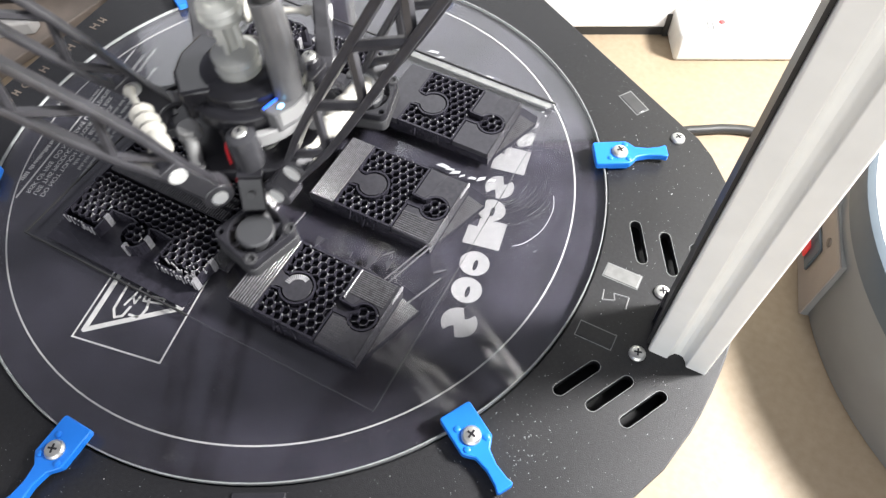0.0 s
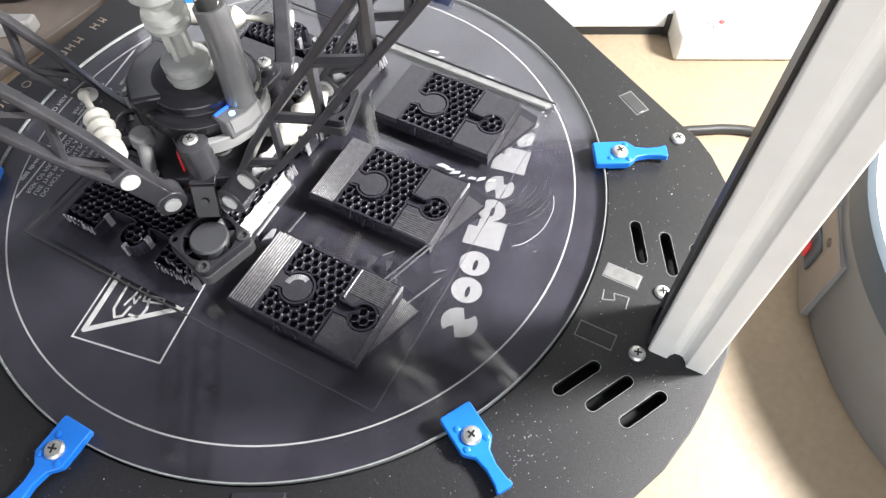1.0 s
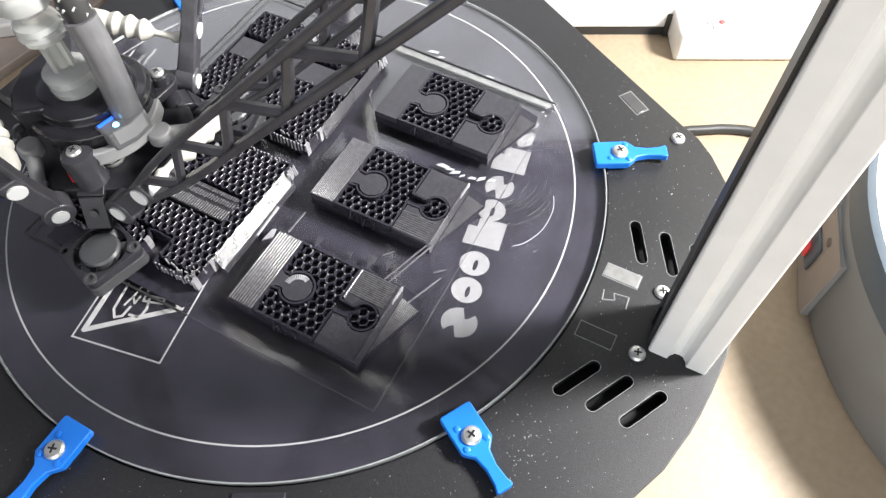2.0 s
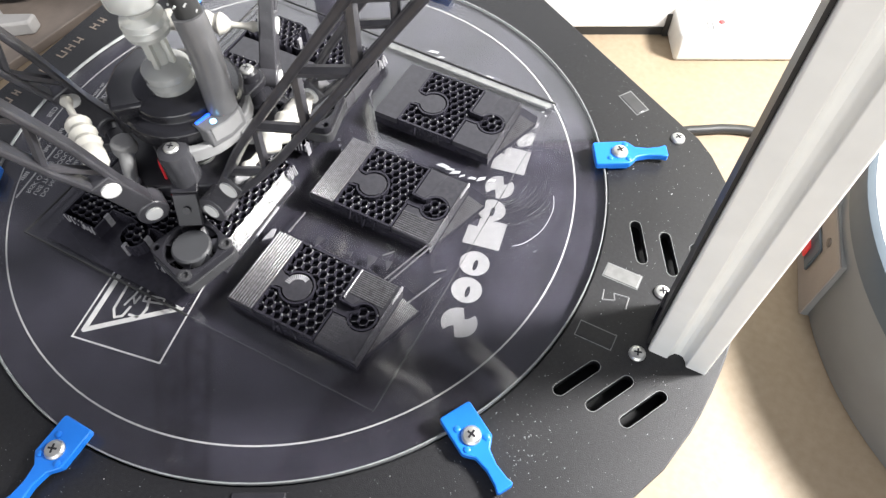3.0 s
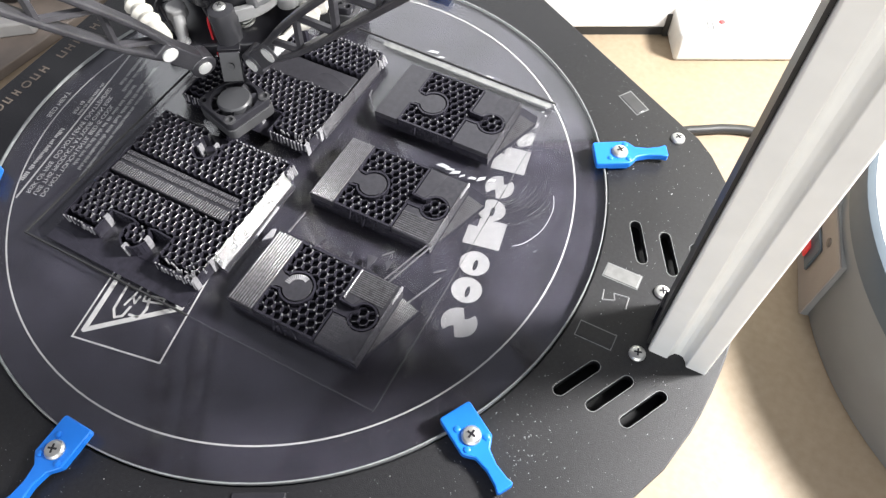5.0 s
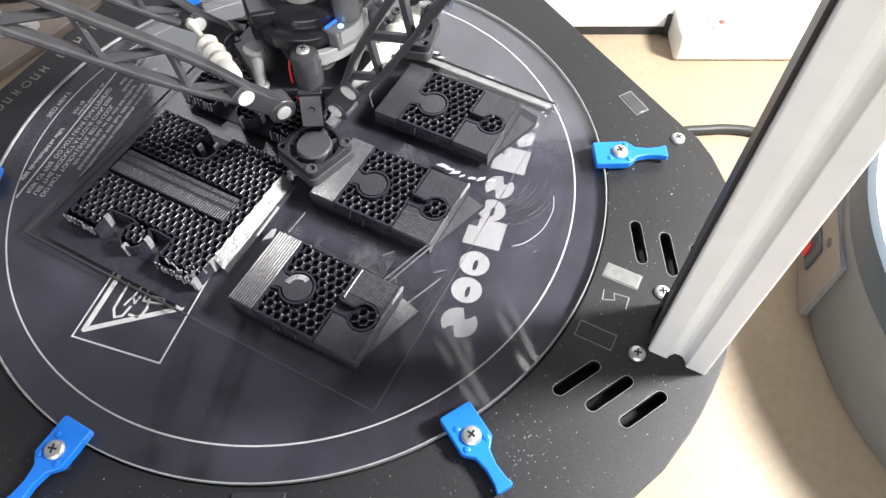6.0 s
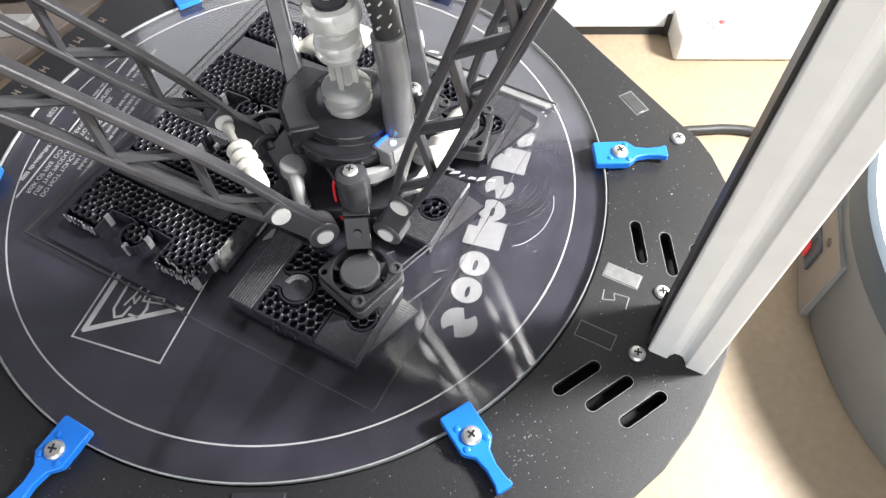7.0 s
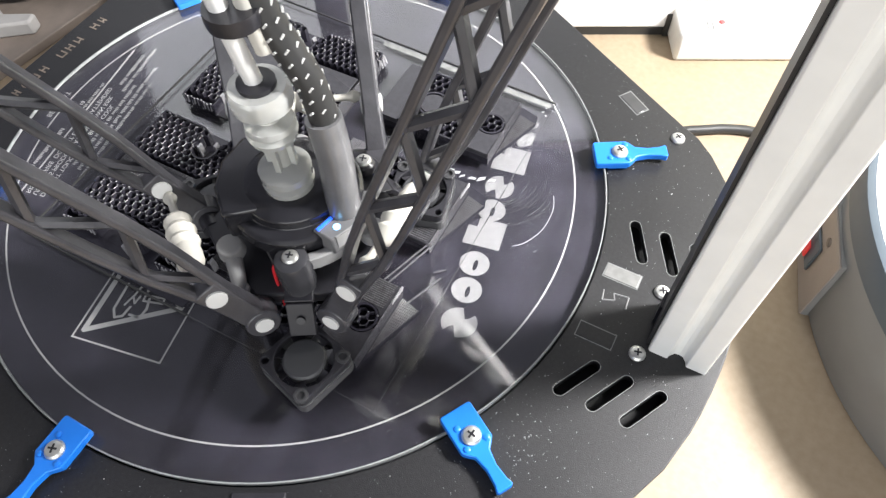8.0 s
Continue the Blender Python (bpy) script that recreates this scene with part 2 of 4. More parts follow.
# switch box: its front stands upright beside the tower
SW = V((-0.236, 0.972, 0))
SN = V((-0.972, -0.236, 0))


def on_switch(bm, s0, s1, z0, z1, d0, d1):
    """A block on the switch face: along the face, up from the desk, and out of it."""
    o = V((257, 101, 0))
    prism(bm, [tuple((o + SW * s_ + SN * d_).xy) for s_, d_ in ((s0, d0), (s1, d0), (s1, d1), (s0, d1))], DZ + z0, DZ + z1)


bm = B()
on_switch(bm, 0.6, 64, 0, 52.5, -12, -1.2)
sbox = part("switch_box", bm, M_DRUM, tub, "dark grey switch housing", bevel=1)
bm = B()
on_switch(bm, 0, 64, 1.5, 53.5, -1.2, 0)
part("cover", bm, M_BEIGE, sbox, "beige cover plate", bevel=0.8)
bm = B()
on_switch(bm, 22, 46, 14, 36, 0, 1.6)
part("switch_frame", bm, M_BLUEGREY, sbox, "dark grey rocker frame", bevel=0.8)
bm = B()
on_switch(bm, 30, 43, 16, 26, 1.6, 3.2)
part("rocker", bm, glow("rocker_red", (0.75, 0.05, 0.05), 0.15), sbox, "lit red rocker", bevel=0.8)
bm = B()
c_ = V((257, 101, 0)) + SW * 22
rod(bm, (c_.x, c_.y, DZ + 44), (c_.x + SN.x * 0.8, c_.y + SN.y * 0.8, DZ + 44), 2.6, n=14)
part("cover_screw", bm, M_BROWN, sbox, "dull brown screw cap")

# things behind the printer
# board laid over the desk; its brown carries the desk's shade
bm = B()
prism(bm, [(-560, -20), (-316, 10), (-298, 160), (-420, 330), (-700, 300)], DZ, DZ + 8)
solid("brown_board", bm, M_BROWN, "brown board standing for the desk in shade", "board", bevel=1)
bm = B()
prism(bm, [(-372, 30), (-318, 72), (-322, 82), (-345, 70), (-362, 78), (-384, 48)], DZ + 8, DZ + 20)
solid("grey_offcut", bm, M_CLOTH, "crumpled pale grey offcut on the brown board", "offcut", bevel=2)
bm = B()
hose(bm, [(-420, 40, DZ + 22), (-372, 92, DZ + 26), (-352, 108, DZ + 24), (-335, 160, DZ + 22), (-350, 220, DZ + 20)], 14, 14)
solid("black_strap", bm, M_CABLE, "bunched black strap lying on the board", "strap")

# ---- printer base ----
PZ = -1.5


def base_outline(shrink=0.0):
    table = [(15, 212), (20, 210), (24.8, 207.3), (29.7, 203.6), (33.0, 200.0), (35.6, 195.0)]
    pts = []
    for k in range(3):
        a = 120 * k
        lobe = [(-q, r) for q, r in table[::-1]] + [(-10 + 2.5 * i, 212.4) for i in range(9)] + table
        for q, r in lobe:
            r -= shrink
            pts.append((r * math.cos(radians(a + q)), r * math.sin(radians(a + q))))
    return pts


base = thing("printer_base", "black powder-coated delta printer base with slots", "printer base", kind="structure")
holes = [arc(0, 0, 150.8, 0, 360 * 95 / 96, 95)]
for k in range(3):
    for s in (1, -1):
        for i in range(3):
            holes.append(turn(slot(157.7 + 14.0 * i, s * 44.6, 166.4 + 14.0 * i, s * 28.8, 2.45), 120 * k))
bm = B()
sheet(bm, [base_outline()] + holes, PZ - 5, PZ)
part("top_plate", bm, M_PLATE, base, smooth=0, bevel=0.6)
bm = B()
sheet(bm, [base_outline(16), arc(0, 0, 120, 0, 360 * 47 / 48, 47)], DZ, PZ - 12)
part("cabinet", bm, M_VOID, base, smooth=0)
bm = B()
sheet(bm, [base_outline(2.5), base_outline(5)], DZ, PZ - 5)
part("skirt", bm, M_VOID, base, smooth=0)
bm = B()
prism(bm, base_outline(9), PZ - 88, PZ - 85)
part("inner_floor", bm, M_VOID, base, smooth=0)


def pan_screw(name, r, parent=None):
    """Pan head with a cross recess."""
    bm = B()
    lathe(bm, (0, 0, 0), [(r, 0), (r, r * 0.22), (r * 0.8, r * 0.48), (r * 0.42, r * 0.6), (r * 0.2, r * 0.62)], 20)
    s = new(name, mesh_of(name, bm, M_STEEL))
    s.parent = parent
    bm = B()
    for a in (20, 110):
        poly = turn([(-r * 0.45, -r * 0.1), (r * 0.45, -r * 0.1), (r * 0.45, r * 0.1), (-r * 0.45, r * 0.1)], a)
        prism(bm, poly, r * 0.4, r * 0.66)
    part("recess", bm, M_BLACK, s)
    return s


screw = None
for az, r in ((-5.0, 180.5), (5.2, 180.5), (33.2, 189.5), (-33.2, 189.5), (120 - 5, 180.5), (125, 180.5), (235, 180.5), (245, 180.5)):
    m = pose(r * 0.001 * math.cos(radians(az)), r * 0.001 * math.sin(radians(az)), PZ * 0.001, 0, 0, az)
    if screw is None:
        screw = pan_screw("pan_screw", 3.5)
        tagged(screw, "zinc pan-head screw with a cross recess in the base", "screw", "screws in the base")
        screw.matrix_basis = m
    else:
        copy_thing(screw, m)

for k in range(3):
    for sg in (1, -1):
        for i in range(3):
            bm = B()
            e0, e1 = (157.7 + 14.0 * i, sg * 44.6), (166.4 + 14.0 * i, sg * 28.8)
            sheet(bm, [turn(slot(*e0, *e1, 2.75), 120 * k), turn(slot(*e0, *e1, 2.45), 120 * k)], PZ - 0.2, PZ + 0.06)
            part("slot_edge", bm, M_EDGE, base, "pale bare edge of a slot", smooth=0)
for x0, y0, x1, y1 in ((153.6, 12.6, 169.9, 20.4), (153.6, -19.4, 169.9, -11.6)):
    bm = B()
    sheet(bm, [[(x0, y0), (x1, y0), (x1, y1), (x0, y1)], [(x0 + 0.4, y0 + 0.4), (x1 - 0.4, y0 + 0.4), (x1 - 0.4, y1 - 0.4), (x0 + 0.4, y1 - 0.4)]], PZ - 0.2, PZ + 0.07)
    part("cutout_edge", bm, M_EDGE, base, "pale bare edge of a cutout", smooth=0)

# inlaid tabs in the base
for x0, y0, x1, y1, mat, lab in ((154, 13, 169.5, 20, M_TAPE, "shiny silver tab end showing through the base"), (154, -19, 169.5, -12, M_PLATE, "black tab end flush in the base")):
    bm = B()
    prism(bm, [(x0, y0), (x1, y0), (x1, y1), (x0, y1)], PZ - 1.5, PZ + 0.35)
    solid("base_tab", bm, mat, lab, "tab", bevel=0.4)
bm = B()
c60 = [(122.7, 118.6), (135.0, 110.5), (138.8, 116.2), (126.6, 124.4)]
prism(bm, c60, PZ - 1.5, PZ + 0.35)
solid("base_tab", bm, M_FILM, "dull grey tab end near the base edge", "tab", bevel=0.4)
bm = B()
rim = [(122.0, 118.5), (135.1, 109.8), (139.5, 116.3), (126.4, 125.1)]
sheet(bm, [rim, c60], PZ - 0.2, PZ + 0.08)
part("cutout_edge", bm, M_EDGE, base, "pale bare edge of a cutout", smooth=0)

# engraved zigzag mark
bm = B()
zz = [(157, 6.5), (158, 1.5), (163, 3.5), (161.5, 6.5), (168, 7.5), (168.5, 1.5)]
for (ax, ay), (bx, by) in zip(zz, zz[1:]):
    rod(bm, (ax, ay, PZ), (bx, by, PZ), 0.35, n=6)
solid("engraved_mark", bm, M_GREY, "small pale zigzag mark engraved in the base", "mark")

# raised lettering blocks on the base, too worn to letter
for i in range(14):
    if i in (7, 11):
        continue
    yy = -46 + i * 6.6
    bm = B()
    if i in (1, 4):
        sheet(bm, [arc(-167.3, yy + 2.1, 2.7, 0, 345, 23), arc(-167.3, yy + 2.1, 1.9, 0, 345, 23)], PZ - 0.3, PZ + 0.2)
    else:
        wd = (4.2, 4.2, 3.4, 3.0, 4.2, 3.8, 3.8, 0, 4.6, 4.0, 4.0, 0, 4.0, 3.0)[i]
        for q0 in (0.0, wd - 0.9):
            prism(bm, [(-169.8, yy + q0), (-164.8, yy + q0), (-164.8, yy + q0 + 0.9), (-169.8, yy + q0 + 0.9)], PZ - 0.3, PZ + 0.2)
        k0 = -168.0 + (i % 3) * 1.2
        prism(bm, [(k0, yy), (k0 + 0.9, yy), (k0 + 0.9, yy + wd), (k0, yy + wd)], PZ - 0.3, PZ + 0.15)
    solid("lettering_block", bm, M_TAN, "tan strokes engraved in the black base", "lettering", group="lettering on the base")

# unseen plate, added to block light from above and darken the glass reflection
bm = B()
prism(bm, base_outline(2), 700, 708)
solid("unseen_top_plate", bm, M_BLACK, "unseen black plate on the towers, darkening the glass", "printer top", "structure")

# ---- heated bed ----
PCBZ = -4.2
bed = thing("heated_bed", "black round heated bed with white printing under glass", "heated bed")
bm = B()
lathe(bm, (0, 0, PCBZ), [(150, -2), (150, 0)], 96)
part("circuit_board", bm, M_PCB, bed)
bm = B()
n = 128
ring_in, ring_out = ([(-1.9 + r_ * math.cos(2 * math.pi * i / n), 0.9 + r_ * math.sin(2 * math.pi * i / n)) for i in range(n)] for r_ in (136.5, 137.2))
sheet(bm, [ring_out, ring_in], PCBZ, PCBZ + 0.12)
part("white_ring", bm, M_PRINT, bed, "thin white printed ring", smooth=0)

PT = 10.4  # turn of the circuit board


def stroke(bm, pts, wdt, closed=False):
    """Printed line through points of the board's own plane."""
    pts = list(pts) + ([pts[0]] if closed else [])
    for i, ((ax, ay), (bx, by)) in enumerate(zip(pts, pts[1:])):
        d = math.hypot(bx - ax, by - ay)
        nx, ny = -(by - ay) / d * wdt / 2, (bx - ax) / d * wdt / 2
        ex, ey = (bx - ax) / d * wdt * 0.3, (by - ay) / d * wdt * 0.3
        prism(bm, [(ax + nx - ex, ay + ny - ey), (ax - nx - ex, ay - ny - ey), (bx - nx + ex, by - ny + ey), (bx + nx + ex, by + ny + ey)], PCBZ, PCBZ + 0.1 + 0.012 * (i % 5))


def printed(name, bm, mat=None, label=""):
    ob = part(name, bm, mat or M_PRINT, bed, label, smooth=0)
    ob.rotation_euler = (0, 0, radians(PT))
    return ob


# maker's mark: eight plain white shapes in a row
for i, (cx_, vv, hh, hw) in enumerate(((100.0, -55.0, 8.6, 7.0), (98.5, -39.0, 6.8, 6.4), (98.0, -25.0, 6.8, 6.4), (98.0, -8.0, 8.6, 7.6), (97.5, 5.4, 6.6, 6.2), (97.5, 19.6, 7.6, 6.8), (98.5, 37.5, 8.4, 7.6), (99.5, 53.5, 7.6, 6.6), (102.5, 63.5, 4.2, 3.4))):
    bm = B()
    if i in (1, 2, 4):
        outer = [(cx_ + hh * math.cos(a * math.pi / 12), vv + hw * math.sin(a * math.pi / 12)) for a in range(24)]
        holes_ = [[(cx_ + d_ + h_ * 0.9 * math.cos(a * math.pi / 4), vv - 0.8 + 3.0 * math.sin(a * math.pi / 4)) for a in range(8)] for d_, h_ in ((0.6, 1.2),)]
        sheet(bm, [outer] + holes_, PCBZ, PCBZ + 0.12)
    elif i in (3, 6):
        prism(bm, [(cx_ - hh, vv - hw), (cx_ + hh, vv - hw), (cx_ + hh, vv + hw), (cx_ - hh * 0.5, vv + hw), (cx_ - hh * 0.5, vv + hw * 0.35), (cx_ - hh, vv + hw * 0.35)], PCBZ, PCBZ + 0.12)
    else:
        outer = [(cx_ + hh * 0.92 * math.cos(a * math.pi / 12), vv + hw * math.sin(a * math.pi / 12)) for a in range(24)]
        for a, d_ in ((4, 0.45), (5, 0.3), (16, 0.45), (17, 0.3)):
            outer[a] = (cx_ + (outer[a][0] - cx_) * 0.9, vv + (outer[a][1] - vv) * d_)
        prism(bm, outer, PCBZ, PCBZ + 0.12)
    printed("maker_mark", bm, M_MARK, label="plain white shape of the maker's mark")

# chord and warning panel
bm = B()
stroke(bm, [(-125.5, -54), (-125.5, 54)], 0.9)
printed("chord_line", bm)
bm = B()
stroke(bm, [(-56.0, -109.8), (-13.5, -109.6), (-13.5, -57), (-56.0, -57)], 0.7, True)
printed("warning_frame", bm, label="thin white square outline")
bm = B()
stroke(bm, [(-52.8, -105.6), (-17.6, -84.0), (-52.8, -62.0)], 2.3, True)
printed("warning_triangle", bm, label="bold white warning triangle")
bm = B()
stroke(bm, [(-46.5, -80), (-46, -93), (-43.5, -96.5), (-40.5, -95), (-39.5, -90)], 1.1)
stroke(bm, [(-38, -93.5), (-33, -93.5), (-32, -89), (-33.5, -84)], 1.1)
stroke(bm, [(-36, -83), (-27, -82), (-26.6, -84.6), (-35.6, -85.8)], 0.9, True)
stroke(bm, [(-41, -86), (-40, -80), (-37.5, -78), (-36, -81), (-33.5, -77), (-31.5, -80), (-29, -77.5)], 0.9)
stroke(bm, [(-42.5, -90), (-41, -85), (-38.6, -88), (-38, -84)], 0.9)
printed("hot_symbol", bm, label="white outline of a hot-surface symbol")


def lettered(words, x, v, size, mat=None):
    """Mirror-written words on the board: they read along +v, with their tops towards +x."""
    cu = bpy.data.curves.new("words", "FONT")
    cu.body, cu.size = words, 1.0
    tmp = new("words", cu)
    me0 = bpy.data.meshes.new_from_object(tmp.evaluated_get(bpy.context.evaluated_depsgraph_get()))
    bpy.data.objects.remove(tmp)
    bm = B()
    bm.from_mesh(me0)
    for q in bm.verts:
        q.co = V((x + q.co.y * size, v + q.co.x * size * 1.05, PCBZ + 0.12))
    bmesh.ops.recalc_face_normals(bm, faces=bm.faces)
    for fc in bm.faces:
        if fc.normal.z < 0:
            fc.normal_flip()
    ob = printed("printed_words", bm, mat or M_PRINT_MID)
    return ob


def worn_line(x, v0, v1, h, mat=None, seed=1):
    """A line of writing too worn to read."""
    rr = random.Random(seed)
    bm = B()
    v = v0
    while v < v1:
        wl = rr.uniform(2.5, 7.5)
        v2 = min(v + wl, v1)
        q = v
        while q < v2:
            hh = h * rr.uniform(0.55, 1.0)
            prism(bm, [(x, q), (x + hh, q), (x + hh, q + 0.75), (x, q + 0.75)], PCBZ, PCBZ + 0.12)
            q += 1.15
        v += wl + 1.3
    printed("worn_line", bm, mat or M_PRINT_DIM)


lettered("BED HEAT", -143.5, -4, 4.0)
lettered("REV 10", -131.5, 2, 3.0)
worn_line(-128.3, 2, 26, 1.7, seed=3)
worn_line(-130.8, -44, -8, 2.4, M_PRINT, seed=5)
lettered("RISK OF FIRE  DO NOT LEAVE UNATTENDED", -123.0, -50, 3.5)
lettered("USE THIS PRODUCT AT YOUR OWN RISK", -119.0, -50, 3.5)
lettered("DO NOT TOUCH UNTIL BED IS COOL", -115.0, -50, 3.5)
worn_line(-111.0, -28, 30, 2.2, seed=7)
worn_line(-107.0, -30, 44, 2.2, seed=8)
worn_line(-103.0, -34, 34, 2.0, seed=9)
worn_line(-119.0, 28, 52, 2.2, seed=10)
worn_line(-115.0, 24, 58, 2.2, seed=11)

bm = B()
lathe(bm, (0, 0, 0), [(149.6, -4.0), (150, -3.6), (150, -0.4), (149.6, 0)], 128)
glass = part("glass_plate", bm, M_GLASS, bed, "clear borosilicate glass disc")
glass.visible_shadow = False
# pale ring in place of the light caught by the glass bevel
bm = B()
sheet(bm, [arc(0, 0, 150.15, 0, 360 * 127 / 128, 127), arc(0, 0, 149.55, 0, 360 * 127 / 128, 127)], -3.0, 0.1)
part("glass_edge", bm, M_LIT_EDGE, bed, "pale glass edge, its lit bevel put into the colour", smooth=0)

# clear square film on the glass: only its edge shows
film = thing("adhesive_film", "clear square film stuck on the glass, edges showing", "film")
bm = B()
for a, b in (((4, -88), (97, -87)), ((97, -87), (95.5, 97))):
    rod(bm, (a[0], a[1], 0.02), (b[0], b[1], 0.02), 0.16, n=6)
part("film_edge", bm, M_FILM, film)
bm = B()
for a, b in (((95.5, 97), (-92, 103)), ((-92, 103), (-92, -89)), ((-92, -89), (4, -88))):
    rod(bm, (a[0], a[1], 0.05), (b[0], b[1], 0.05), 0.6, n=6)
part("film_edge", bm, M_CABLE, film, "dark edge of the film")
bm = B()
prism(bm, [(-8, 95.5), (94, 92.5), (94, 95.5), (-8, 99.0)], 0.03, 0.08)
part("residue_band", bm, M_PRINT_DIM, film, "pale smeared band along the film edge")

# ---- clips ----


def bed_clip():
    c = thing("bed_clip", "bright blue plastic bed clip screwed over the glass edge", "clip", "clips round the bed")
    bm = B()
    body = [(145, -6.2), (145.8, -6.9), (161, -6.9), (162.6, -5.6), (165, -3.2), (171, -2.2), (177, -2.7), (179.5, -3.6), (180.3, -2.8), (180.3, 2.8), (179.5, 3.6), (177, 2.7), (171, 2.2), (165, 3.2), (162.6, 5.6), (161, 6.9), (145.8, 6.9), (145, 6.2)]
    prism(bm, body, PZ + 2.0, PZ + 5.8)
    cb = part("clip_body", bm, M_BLUE, c, bevel=0.9)
    bm = B()
    prism(bm, [(151.5, -5.5), (161, -5.5), (161, 5.5), (151.5, 5.5)], PZ, PZ + 2.2)
    part("heel", bm, M_BLUE, c)
    for x_, y_ in ((152.2, -3.2), (160.6, 4.6), (160.8, -4.2)):
        bm = B()
        lathe(bm, (x_, y_, PZ + 5.7), [(1.3, 0), (1.3, 0.5), (0.8, 0.8)], 12)
        part("stud", bm, M_BLUE, cb)
    s = pan_screw("clip_screw", 3.9, c)
    s.location = (0.1572, 0, (PZ + 5.7) * 0.001)
    return c


clip = bed_clip()
clip.matrix_basis = pose(0, 0, 0, 0, 0, 29.6)
for a in (-30.2, -90.4, -150, 90, 150):
    copy_thing(clip, pose(0, 0, 0, 0, 0, a))

bm = B()
prism(bm, [(66, -138), (84, -128.5), (88, -136), (70, -145.5)], PZ - 1, PZ + 1.0)
solid("edge_tab", bm, M_BLACK, "flat black tab at the edge of the glass", "tab", bevel=0.5)

# ---- towers ----


def tower():
    t = thing("tower", "white aluminium extrusion tower with a groove in each face", "tower", "towers of the printer")
    q, g = 12.1, 3.9
    side = [(q, -q + 0.8), (q, -g), (q - 1.6, -g + 0.5), (q - 3.6, -g * 0.45), (q - 3.9, 0), (q - 3.6, g * 0.45), (q - 1.6, g - 0.5), (q, g), (q, q - 0.8)]
    poly = []
    for k in range(4):
        poly += turn(side, 90 * k)
    bm = B()
    prism(bm, [(195.1 + x_, y_) for x_, y_ in poly], PZ - 5, 700)
    part("extrusion", bm, M_ALU, t, smooth=0, bevel=0.4)
    # small black block put in for the shade beside the tower's foot
    bm = B()
    prism(bm, [(180.4, 1), (182.2, 1), (182.2, 9), (180.4, 9)], PZ, PZ + 14)
    part("foot_shade_block", bm, M_BLACK, t, "black block standing for shade at the tower foot")
    bm = B()
    box(bm, 181.6, 182.9, -9.2, 11.4, PZ, 699)
    part("dark_strip", bm, M_CABLE, t, "black strip along one face")
    return t


tow = tower()
for a in (120, 240):
    copy_thing(tow, pose(0, 0, 0, 0, 0, a))

# ---- printed pieces ----
HT = 8.0


def ridged_wall(bm, x, y0, y1, z0, z1, pitch=0.5, lean=0.0):
    """Wall of stacked round print layers on a face that looks along +x, its foot further out by lean."""
    profile, z = [], z0
    while z < z1 - 0.01:
        for k in range(6):
            a = radians(-80 + 32 * k)
            profile.append((x + lean * (z1 - z) / (z1 - z0) + pitch * 0.45 * math.cos(a), z + pitch / 2 + pitch / 2 * math.sin(a)))
        z += pitch
    near = [bm.verts.new((xa, y0, za)) for xa, za in profile]
    far = [bm.verts.new((xa, y1, za)) for xa, za in profile]
    for k in range(len(profile) - 1):
        bm.faces.new((near[k], far[k], far[k + 1], near[k + 1]))


